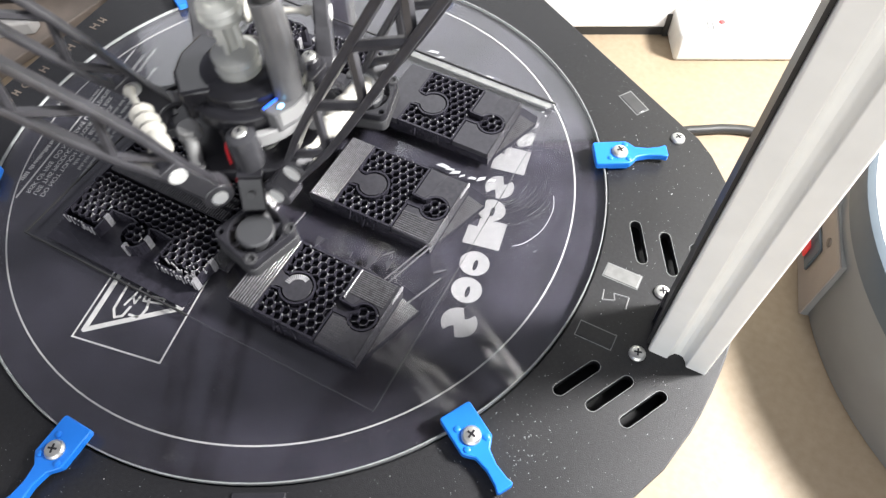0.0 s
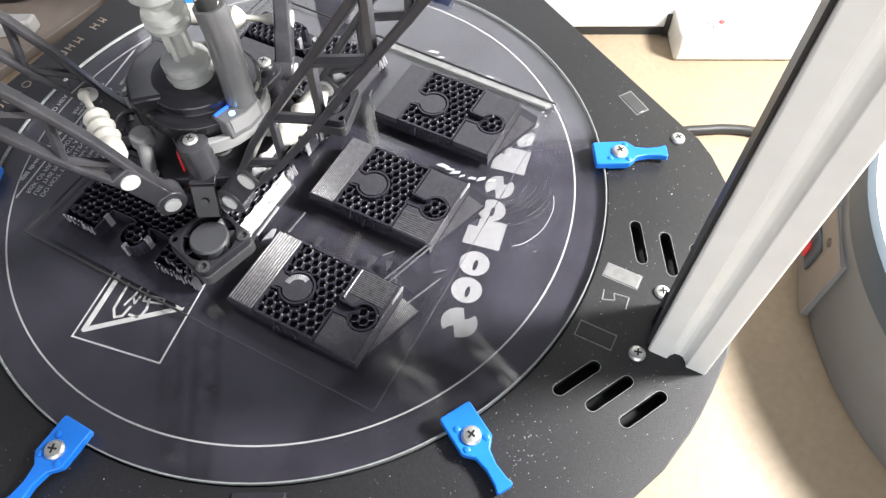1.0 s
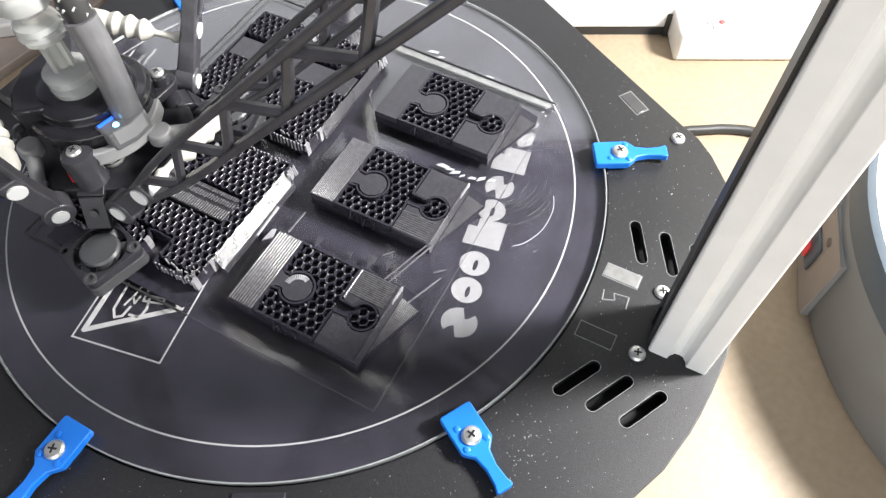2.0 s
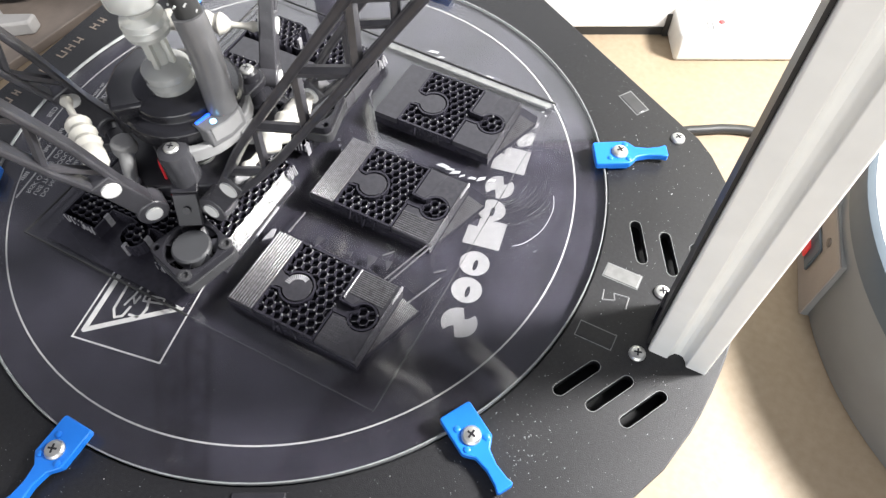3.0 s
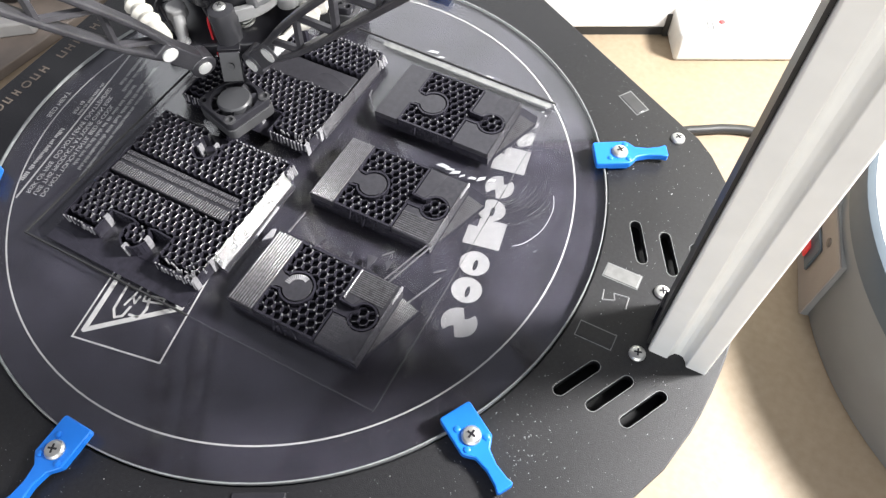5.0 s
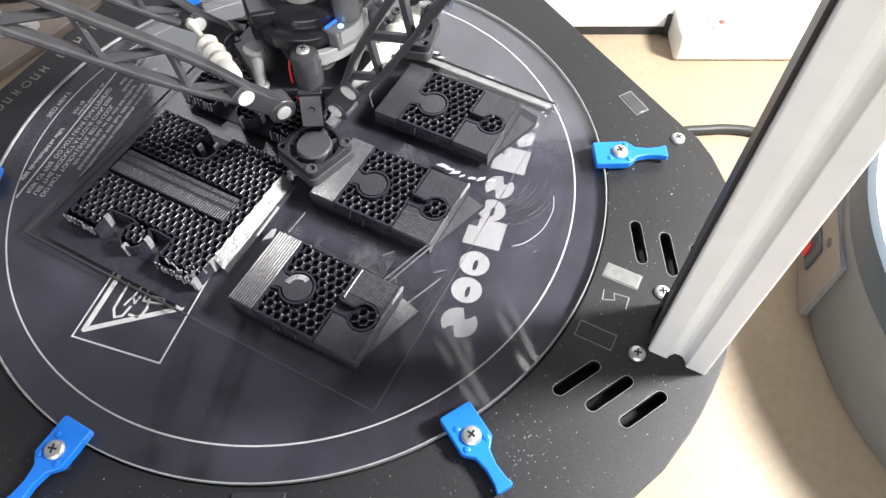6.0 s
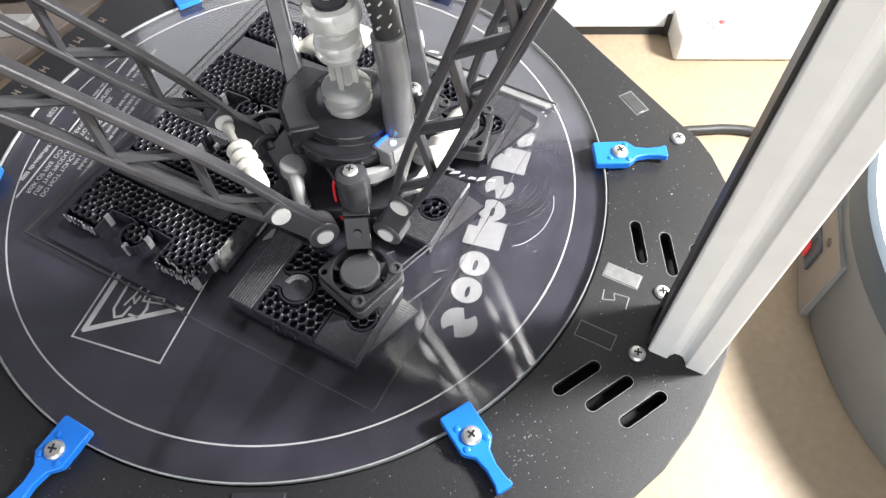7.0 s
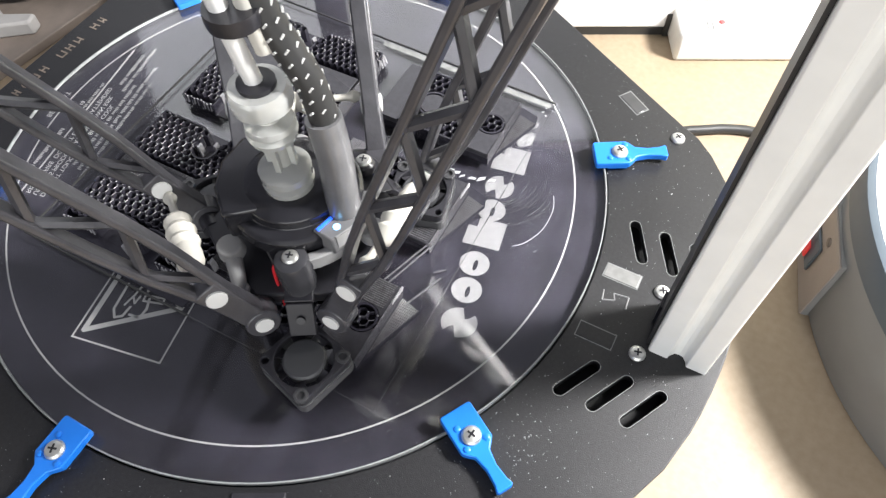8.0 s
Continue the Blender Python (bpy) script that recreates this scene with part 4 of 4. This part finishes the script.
for a in (-60, 60, 180):
    m = at_mm(53 * math.cos(radians(a)), 53 * math.sin(radians(a)), -16, a + 45)
    bm = B()
    k, r = 13.2, 3.4
    square = arc(k - r, k - r, r, 0, 90, 5) + arc(-k + r, k - r, r, 90, 180, 5) + arc(-k + r, -k + r, r, 180, 270, 5) + arc(k - r, -k + r, r, 270, 360, 5)
    screws = [arc(sx * 10.6, sy * 10.6, 1.6, 0, 300, 5) for sx in (-1, 1) for sy in (-1, 1)]
    sheet(bm, [square, arc(0, 0, 11.6, 0, 360 * 31 / 32, 31)] + screws, -2.2, 2.2)
    fan = part("fan", placed(bm, m), M_BLACK, head, "small black cooling fan", smooth=0, bevel=0.4)
    bm = B()
    lathe(bm, (0, 0, 0), [(8.6, -2), (8.6, 1.6), (7.8, 2.6), (2.0, 2.8)], 24)
    part("hub", placed(bm, m), M_FANHUB, fan, "dark grey fan hub")
    bm = B()
    for i in range(7):
        b = 360 / 7 * i
        pa, pb = turn([(8, -1.6), (11.2, -3.0)], b), turn([(8, 2.2), (11.2, 2.6)], b)
        vs = [bm.verts.new((*pa[0], -1.6)), bm.verts.new((*pa[1], -1.9)), bm.verts.new((*pb[1], 1.2)), bm.verts.new((*pb[0], 1.4))]
        ws = [bm.verts.new(v_.co + V((0, 0, 0.5))) for v_ in vs]
        bm.faces.new(vs[::-1])
        bm.faces.new(ws)
        for j in range(4):
            bm.faces.new((vs[j], vs[(j + 1) % 4], ws[(j + 1) % 4], ws[j]))
    part("blades", placed(bm, m), M_BLACK, fan)
    bm = B()
    k2 = 13.6
    sk = arc(k2 - r, k2 - r, r, 0, 90, 5) + arc(-k2 + r, k2 - r, r, 90, 180, 5) + arc(-k2 + r, -k2 + r, r, 180, 270, 5) + arc(k2 - r, -k2 + r, r, 270, 360, 5)
    sheet(bm, [sk, arc(0, 0, 12.0, 0, 360 * 31 / 32, 31)], -8.0, -2.2)
    part("fan_shroud", placed(bm, m), M_DUCT, fan, "grey duct below the fan", smooth=0, bevel=0.5)
    for sx, sy in ((1, 1), (1, -1), (-1, 1)):
        bm = B()
        lathe(bm, (sx * 10.6, sy * 10.6, 2.0), [(2.9, 0), (2.9, 1.0), (1.8, 1.2), (1.5, -0.6)], 12)
        part("ear", placed(bm, m), M_DUCT, fan)
    bm = B()
    for p_, q_, w_ in ((unit(a) * 30 + V((0, 0, 4)), unit(a) * 37 + V((0, 0, 2)), 5.6), (unit(a) * 37 + V((0, 0, 2)), unit(a) * 44 + V((0, 0, -11)), 5.2)):
        t_ = unit(a + 90)
        n_ = (q_ - p_).normalized().cross(t_) * 1.2
        vs = [bm.verts.new(c_ + t_ * (sg * w_) + n_ * up) for up in (-1, 1) for c_, sg in ((p_, -1), (p_, 1), (q_, 1), (q_, -1))]
        for f_ in ((3, 2, 1, 0), (4, 5, 6, 7), (0, 1, 5, 4), (1, 2, 6, 5), (2, 3, 7, 6), (3, 0, 4, 7)):
            bm.faces.new([vs[i_] for i_ in f_])
    bmesh.ops.recalc_face_normals(bm, faces=bm.faces)
    br = part("fan_bracket", bm, M_BLACK, head, "bent black fan bracket", bevel=0.4)
    bm = B()
    c_ = unit(a) * 40.8 + V((0, 0, -4))
    o_ = (unit(a) * 0.88 + V((0, 0, 0.47)))
    rod(bm, c_ + o_ * 0.8, c_ + o_ * 1.8, 1.7, n=12)
    part("bracket_screw", bm, M_DUCT, br)

for a, r, mat in ((-60, 6.8, M_POST), (60, 4.6, M_BLACK), (180, 4.6, M_BLACK)):
    c = unit(a) * 29
    bm = B()
    lathe(bm, c, [(r, 0), (r, 2), (r, 18), (r * 0.9, 20.3), (r * 0.6, 21.5)], 20)
    post = part("post", bm, mat, head, "upright post")
    sc = pan_screw("post_screw", 3.1, post)
    sc.location = (c.x * 0.001, c.y * 0.001, 0.0212)
bm = B()
poly = []
for k in range(3):
    poly += turn(arc(29, 0, 6.5, -50, 50, 6) + [(15, 14)], -60 + 120 * k)
prism(bm, poly, 13, 17)
part("upper_plate", bm, M_BLACK, head, bevel=0.6)
bm = B()
lathe(bm, (0, 0, 0), [(21, 14.5), (25.5, 17), (26, 24), (24.5, 25.5), (20.5, 26), (20, 29.5), (17.5, 32), (12, 33.5)], 40)
part("cover", bm, M_HOOD, head, "rounded glossy black cover", bevel=0.4)
bm = B()
prism(bm, turn([(8, -15), (22, -19), (28, -6), (28, 6), (22, 19), (8, 15)], 205), 17, 32)
part("cover_back", bm, M_HOOD, head, bevel=1.5)

bm = B()
sheet(bm, [arc(2, -2, 27, -75, 40, 20) + arc(2, -2, 23.5, 40, -75, 20)], 12, 19)
part("collar", bm, M_LEVER, head, "curved silver-grey collar", bevel=0.6)

# clear hose fitting, hose, cable
FX, FY = 2.0, -3.0
bm = B()
lathe(bm, (FX, FY, 0), [(7, 32), (9.4, 33.5), (9.6, 36), (8.2, 37.5), (9.6, 39), (9.6, 42), (7.5, 44), (3.6, 45), (3.3, 57), (4.5, 58), (8.4, 59), (8.8, 61), (7.6, 62.5), (8.8, 64), (8.2, 66), (4.8, 67.5), (4.6, 70), (8.0, 71.5), (10.2, 74), (10.4, 79), (9.2, 81)], 28)
fit = part("hose_fitting", bm, M_CLEAR, head, "clear ribbed push-in hose fitting")
for rz in (0, 90):
    bm = B()
    placed_box = turn([(-5.4, -1.0), (5.4, -1.0), (5.4, 1.0), (-5.4, 1.0)], rz + 20)
    prism(bm, [(FX + x_, FY + y_) for x_, y_ in placed_box], 44.5, 58.5)
    part("rib", bm, M_CLEAR, fit)
bm = B()
lathe(bm, (FX, FY, 0), [(6.2, 80.5), (6.2, 82.5), (4, 83)], 20)
part("collet", bm, M_BLACK, fit, "black release collet")
bm = B()
hose(bm, [(FX, FY, 78), (-2, -4, 112), (-6, -1, 160), (-4, 22, 240), (22, 72, 350), (32, 112, 500), (20, 120, 640)], 3.0, 12)
part("hose", bm, M_WHITE, head, "white feed hose")
bm = B()
hose(bm, [(FX + 5, FY + 3, 94), (3, 1, 118), (-2, 7, 170), (-8, 36, 250), (-2, 84, 360), (4, 122, 500), (6, 130, 640)], 3.0, 12)
part("hose", bm, M_IVORY, head, "second pale hose")
bm = B()
lathe(bm, (0, 0, 0), [(8.2, 104), (8.4, 106), (8.2, 109)], 20)
placed(bm, Matrix.Translation((1, -2, 0)))
part("cable_tie", bm, M_BLACK, head)
bm = B()
hose(bm, [(23, -1, 20), (22, 1, 36), (21, 3, 52), (19, 4, 68)], 6.2, 14)
part("heat_shrink", bm, M_SHRINK, head, "grey heat-shrink sleeve")
LOOM = [(20, 4, 62), (16, 5, 82), (5, 4, 109), (-2, 6, 150), (-6, 30, 240), (10, 80, 350), (18, 120, 500), (14, 128, 640)]
bm = B()
hose(bm, LOOM, 5.0, 14)
loom = part("cable_loom", bm, M_CABLE, head, "black braided cable loom with white flecks")
bm = B()
rr = random.Random(8)
for k in range(260):
    z_ = 70 + k * 0.56
    for (p, q) in zip(LOOM, LOOM[1:]):
        if p[2] <= z_ <= q[2]:
            f_ = (z_ - p[2]) / (q[2] - p[2])
            cx, cy = p[0] + (q[0] - p[0]) * f_, p[1] + (q[1] - p[1]) * f_
    a = k * 47.0
    c = V((cx + 5.0 * math.cos(radians(a)), cy + 5.0 * math.sin(radians(a)), z_))
    d = V((-math.sin(radians(a)), math.cos(radians(a)), 1.0)) * 0.62
    rod(bm, c - d, c + d, 0.42, n=5)
tagged(part("white_fleck", bm, M_WHITE, loom, "white flecks woven into the braid"), kind="stuff")

bm = B()
prism(bm, turn([(12, -9), (25, -10), (27, 6), (16, 9)], -8), 17, 26)
part("sleeve_boot", bm, M_SHRINK, head, "grey boot of the cable sleeve", bevel=2.5)

# lit board
bm = B()
prism(bm, turn([(20, -10), (29.0, -9), (30.5, 0), (29.0, 9), (20, 10)], -12), 17, 26.5)
board = part("lit_board", bm, M_GREY, head, "grey shiny housing with coloured lights", bevel=0.8)
# pale strip: the light on the housing's edge is given by its colour
bm = B()
prism(bm, turn([(28.9, -7), (29.6, -7), (30.9, 0), (29.6, 7), (28.9, 7), (30.1, 0)], -12), 20, 26.8)
part("lit_edge_strip", bm, M_LEVER, board, "pale strip standing for the lit edge")
for y_, mat in ((-3.5, M_LED_CYAN), (2.0, M_LED_RED)):
    bm = B()
    c = turn([(26.2, y_)], -12)[0]
    lathe(bm, (c[0], c[1], 26.3), [(1.3, 0), (1.3, 0.6), (0.7, 1.0)], 10)
    part("light", bm, mat, board)
bm = B()
prism(bm, turn([(21.5, -9), (22.5, -9), (22.5, -2), (21.5, -2)], -12), 25, 27.2)
part("light_strip", bm, M_LED_BLUE, board, "blue light strip")
bm = B()
hose(bm, [(15 + 4.5 * math.cos(k * 0.9), -13 + 4.5 * math.sin(k * 0.9), 3 + k * 0.33) for k in range(36)], 0.75, 6, 2)
part("spring", bm, M_STEEL, head, "steel coil spring")
bm = B()
lathe(bm, (15, -13, 0), [(1.6, 14.5), (1.6, 16.5), (0.8, 17)], 10)
part("light", bm, M_LED_RED, head)
bm = B()
hose(bm, [(10.0, -25.5, 20), (8.0, -28.6, 15), (7.4, -29.4, 8), (8.8, -30.8, 2), (12.5, -34, -2)], 0.6, 8)
part("wire", bm, M_RED, head, "red wire")
for k in range(3):
    a = 120 * k
    p0, p1 = unit(a) * 31 + unit(a + 90) * 3 + V((0, 0, 12)), unit(a) * 35 + unit(a + 90) * 17 + V((0, 0, 4))
    bm = B()
    rod(bm, p0, p1, 3.6, 2.8, n=10)
    rod(bm, p0 + V((0, 0, -2.5)), p0 + V((0, 0, 3)), 5.4, 5.0, n=16)
    rod(bm, p1 + V((0, 0, -2)), p1 + V((0, 0, 2)), 3.8, 3.4, n=14)
    part("lever", bm, M_LEVER, head, "grey plastic lever", bevel=0.6)

# ---- arms ----


def truss_arm():
    """Origin at the head's joint, x along the arm, y along the joint's axle, z across the truss."""
    t = thing("truss_arm", "black moulded lattice arm with white joint caps", "printer arm", "arms of the printer")

    def half(x_):
        e = min(x_, ARM - x_)
        return 2.4 + 4.3 * min(1.0, max(0.0, (e - 10) / 45.0))

    xs = [10 + (ARM - 20) * i / 14 for i in range(15)]
    for s, wy, nm in ((1, 3.4, "upper_rail"), (-1, 3.3, "lower_rail")):
        bm = B()
        rings = [[bm.verts.new((p, y_, s * half(p) + z_)) for y_, z_ in ((-wy, -1.4), (wy, -1.4), (wy, 1.4), (-wy, 1.4))] for p in xs]
        for ra, rb in zip(rings, rings[1:]):
            for j in range(4):
                bm.faces.new((ra[j], ra[(j + 1) % 4], rb[(j + 1) % 4], rb[j]))
        bm.faces.new(rings[0][::-1])
        bm.faces.new(rings[-1])
        bmesh.ops.recalc_face_normals(bm, faces=bm.faces)
        part(nm, bm, M_ARM, t, bevel=0.8)
    bm = B()
    for i in range(1, 13):
        p, q = xs[i], xs[i + 1]
        s = 1 if i % 2 else -1
        rod(bm, (p, 0, s * half(p)), (q, 0, -s * half(q)), 1.9, n=6)
    part("lattice", bm, M_ARM, t)
    for x_ in (0.0, ARM):
        bm = B()
        rod(bm, (x_, -4.6, 0), (x_, 4.6, 0), 6.6, n=20)
        d = 1 if x_ < 1 else -1
        prism(bm, [(x_, -4.2), (x_ + d * 30, -3.6), (x_ + d * 30, 3.6), (x_, 4.2)] if d > 0 else [(x_ - 30, -3.6), (x_, -4.2), (x_, 4.2), (x_ - 30, 3.6)], -4.6, 4.6)
        eye_ = part("joint_eye", bm, M_ARM, t, bevel=0.7)
        for dx in (0.0, 24.0):
            for s in (-1, 1):
                bm = B()
                px = x_ + d * dx
                y0 = 4.5 if dx < 1 else 3.5
                rod(bm, (px, s * y0, 0), (px, s * (y0 + 0.9), 0), 3.5 if dx < 1 else 3.8, n=16)
                part("cap", bm, M_WHITE, eye_, "white plastic cap")
    return t


first_arm = truss_arm()
ARMS = []
for k in range(3):
    for s in (-1, 1):
        ARMS.append((120 * k, s, first_arm if not ARMS else copy_thing(first_arm, Matrix.Identity(4))))


def arm_tie():
    """Elastic tie between the two arms of a pair, along y."""
    t = thing("arm_tie", "white ribbed elastic tie between two printer arms", "arm tie", "ties between arms")
    bm = B()
    prof = [(1.6, -24), (2.8, -21), (1.5, -18), (1.5, -11), (3.6, -9), (5.4, -6), (3.8, -3.5), (5.8, 0), (4.0, 3), (5.8, 6), (4.4, 9), (5.0, 12), (4.8, 17), (3.4, 20), (1.8, 24)]
    lathe(bm, (0, 0, 0), prof, 14)
    placed(bm, Matrix.Rotation(radians(-90), 4, "X"))
    part("cord", bm, M_TIE, t, bevel=0.3)
    return t


first_tie = arm_tie()
TIES = [(0, first_tie)] + [(120 * k, copy_thing(first_tie, Matrix.Identity(4))) for k in (1, 2)]


def carriage():
    """Slide on the tower along x; its joints lie at z = 0."""
    c = thing("carriage", "black and white roller carriage riding on a tower", "carriage", "carriages on the towers")
    bm = B()
    box(bm, 172, 180, -24, 24, -30, 22)
    body = part("body", bm, M_BLACK, c, bevel=2)
    bm = B()
    rod(bm, (RD + RE, -28, 0), (RD + RE, 28, 0), 5, n=12)
    box(bm, RD + RE, 174, -20, 20, -4, 4)
    part("axle", bm, M_BLACK, c)
    for y_ in (-19.5, 19.5):
        for z_ in (-36, 14):
            bm = B()
            rod(bm, (190, y_, z_), (203, y_, z_), 6.4, n=20)
            part("roller", bm, M_WHITE, c, "white roller")
            bm = B()
            rod(bm, (182, y_, z_), (190, y_, z_), 2.2, n=10)
            part("roller_axle", bm, M_STEEL, c)
    bm = B()
    box(bm, 180.3, 183.4, -24, 24, -44, 22)
    part("clear_plate", bm, M_WHITE, c, "white guide plate", bevel=1)
    return c


first_carriage = carriage()
CARRIAGES = [(0, first_carriage)] + [(120 * k, copy_thing(first_carriage, Matrix.Identity(4))) for k in (1, 2)]


def motions():
    head_rows = [
        (0.0, pose(-0.0122, -0.0003, EZ)),
        (0.1, pose(-0.0280, -0.0669, EZ)),
        (0.2, pose(-0.0808, 0.0243, EZ)),
        (0.3, pose(-0.0773, -0.0642, EZ)),
        (0.4, pose(-0.0279, -0.0588, EZ)),
        (0.5, pose(-0.0680, -0.0028, EZ)),
        (0.6, pose(-0.0752, -0.0613, EZ)),
        (0.7, pose(-0.0185, 0.0015, EZ)),
        (0.8, pose(-0.0869, -0.0432, EZ)),
        (0.9, pose(-0.0281, -0.0024, EZ)),
        (1.0, pose(-0.0277, -0.0125, EZ)),
        (1.1, pose(-0.0196, -0.0031, EZ)),
        (1.2, pose(-0.0215, -0.0324, EZ)),
        (1.3, pose(-0.0356, -0.0400, EZ)),
        (1.4, pose(-0.0673, -0.0345, EZ)),
        (1.5, pose(-0.0845, -0.0400, EZ)),
        (1.6, pose(-0.0685, -0.0504, EZ)),
        (1.7, pose(-0.0252, -0.0406, EZ)),
        (1.8, pose(-0.0190, -0.0385, EZ)),
        (2.1, pose(-0.0825, -0.0390, EZ)),
        (2.45, pose(-0.0195, -0.0375, EZ)),
        (2.8, pose(-0.0802, -0.0378, EZ)),
        (2.9, pose(-0.0742, -0.0201, EZ)),
        (3.0, pose(-0.0318, -0.0195, EZ)),
        (3.1, pose(-0.0181, -0.0346, EZ)),
        (3.2, pose(-0.0199, -0.0298, EZ)),
        (3.3, pose(-0.0450, -0.0292, EZ)),
        (3.4, pose(-0.0681, -0.0303, EZ)),
        (3.5, pose(-0.0819, 0.0628, EZ)),
        (3.6, pose(-0.0468, 0.0202, EZ)),
        (3.7, pose(-0.0407, 0.0741, EZ)),
        (3.8, pose(-0.0830, 0.0538, EZ)),
        (3.9, pose(-0.0236, 0.0946, EZ)),
        (4.0, pose(-0.0808, 0.0341, EZ)),
        (4.1, pose(-0.0739, 0.0442, EZ)),
        (4.2, pose(-0.0287, 0.0392, EZ)),
        (4.3, pose(-0.0529, 0.0490, EZ)),
        (4.4, pose(-0.0761, 0.0469, EZ)),
        (4.5, pose(-0.0651, 0.0580, EZ)),
        (4.6, pose(-0.0386, 0.0590, EZ)),
        (4.7, pose(-0.0198, 0.0591, EZ)),
        (5.1, pose(-0.0780, 0.0585, EZ)),
        (5.45, pose(-0.0190, 0.0570, EZ)),
        (5.8, pose(-0.0795, 0.0564, EZ)),
        (5.9, pose(-0.0535, 0.0515, EZ)),
        (6.0, pose(-0.0167, 0.0519, EZ)),
        (6.1, pose(-0.0220, 0.0720, EZ)),
        (6.2, pose(-0.0651, 0.0721, EZ)),
        (6.3, pose(-0.0756, 0.0610, EZ)),
        (6.4, pose(-0.0521, 0.0632, EZ)),
        (6.5, pose(-0.0356, 0.0643, EZ)),
        (6.6, pose(0.0355, 0.0338, EZ)),
        (6.7, pose(0.0190, 0.0261, EZ)),
        (6.8, pose(0.0527, 0.0270, EZ)),
        (6.9, pose(0.0408, 0.0174, EZ)),
        (7.0, pose(0.0388, 0.0035, EZ)),
        (7.1, pose(0.0488, 0.0017, EZ)),
        (7.2, pose(0.0246, 0.0242, EZ)),
        (7.3, pose(0.0246, 0.0198, EZ)),
        (7.4, pose(0.0511, -0.0302, EZ)),
        (7.5, pose(0.0239, -0.0356, EZ)),
        (7.6, pose(0.0404, -0.0290, EZ)),
        (7.7, pose(0.0223, -0.0554, EZ)),
        (7.8, pose(0.0408, -0.0333, EZ)),
        (7.9, pose(0.0269, -0.0438, EZ)),
        (8.0, pose(0.0407, -0.0400, EZ))
    ]
    walk(head, head_rows)
    for a, s, ob in ARMS:
        out = []
        for t, m in head_rows:
            c = m.translation * 1000
            p = c + unit(a) * RE + unit(a + 90) * (s * HW)
            q = unit(a) * (RD + RE) + unit(a + 90) * (s * HW) + V((0, 0, c.z))
            q.z += math.sqrt(ARM ** 2 - (q - p).length_squared)
            x_ = (q - p).normalized()
            y_ = unit(a + 90)
            y_ = (y_ - x_ * y_.dot(x_)).normalized()
            z_ = x_.cross(y_)
            out.append((t, Matrix.Translation(p * 0.001) @ Matrix((x_, y_, z_)).transposed().to_4x4()))
        walk(ob, out)
    for a, ob in TIES:
        out = []
        for t, m in head_rows:
            c = m.translation * 1000
            p = c + unit(a) * RE
            q = unit(a) * (RD + RE) + V((0, 0, c.z))
            q.z += math.sqrt(ARM ** 2 - (q - p).length_squared)
            x_ = (q - p).normalized()
            y_ = unit(a + 90)
            y_ = (y_ - x_ * y_.dot(x_)).normalized()
            z_ = x_.cross(y_)
            out.append((t, Matrix.Translation((p + x_ * 26) * 0.001) @ Matrix((x_, y_, z_)).transposed().to_4x4()))
        walk(ob, out)
    for a, ob in CARRIAGES:
        out = []
        for t, m in head_rows:
            c = m.translation * 1000
            h = V((c.x, c.y, 0)) - unit(a) * RD
            out.append((t, pose(0, 0, (c.z + math.sqrt(ARM ** 2 - h.length_squared)) * 0.001, 0, 0, a)))
        walk(ob, out)


motions()
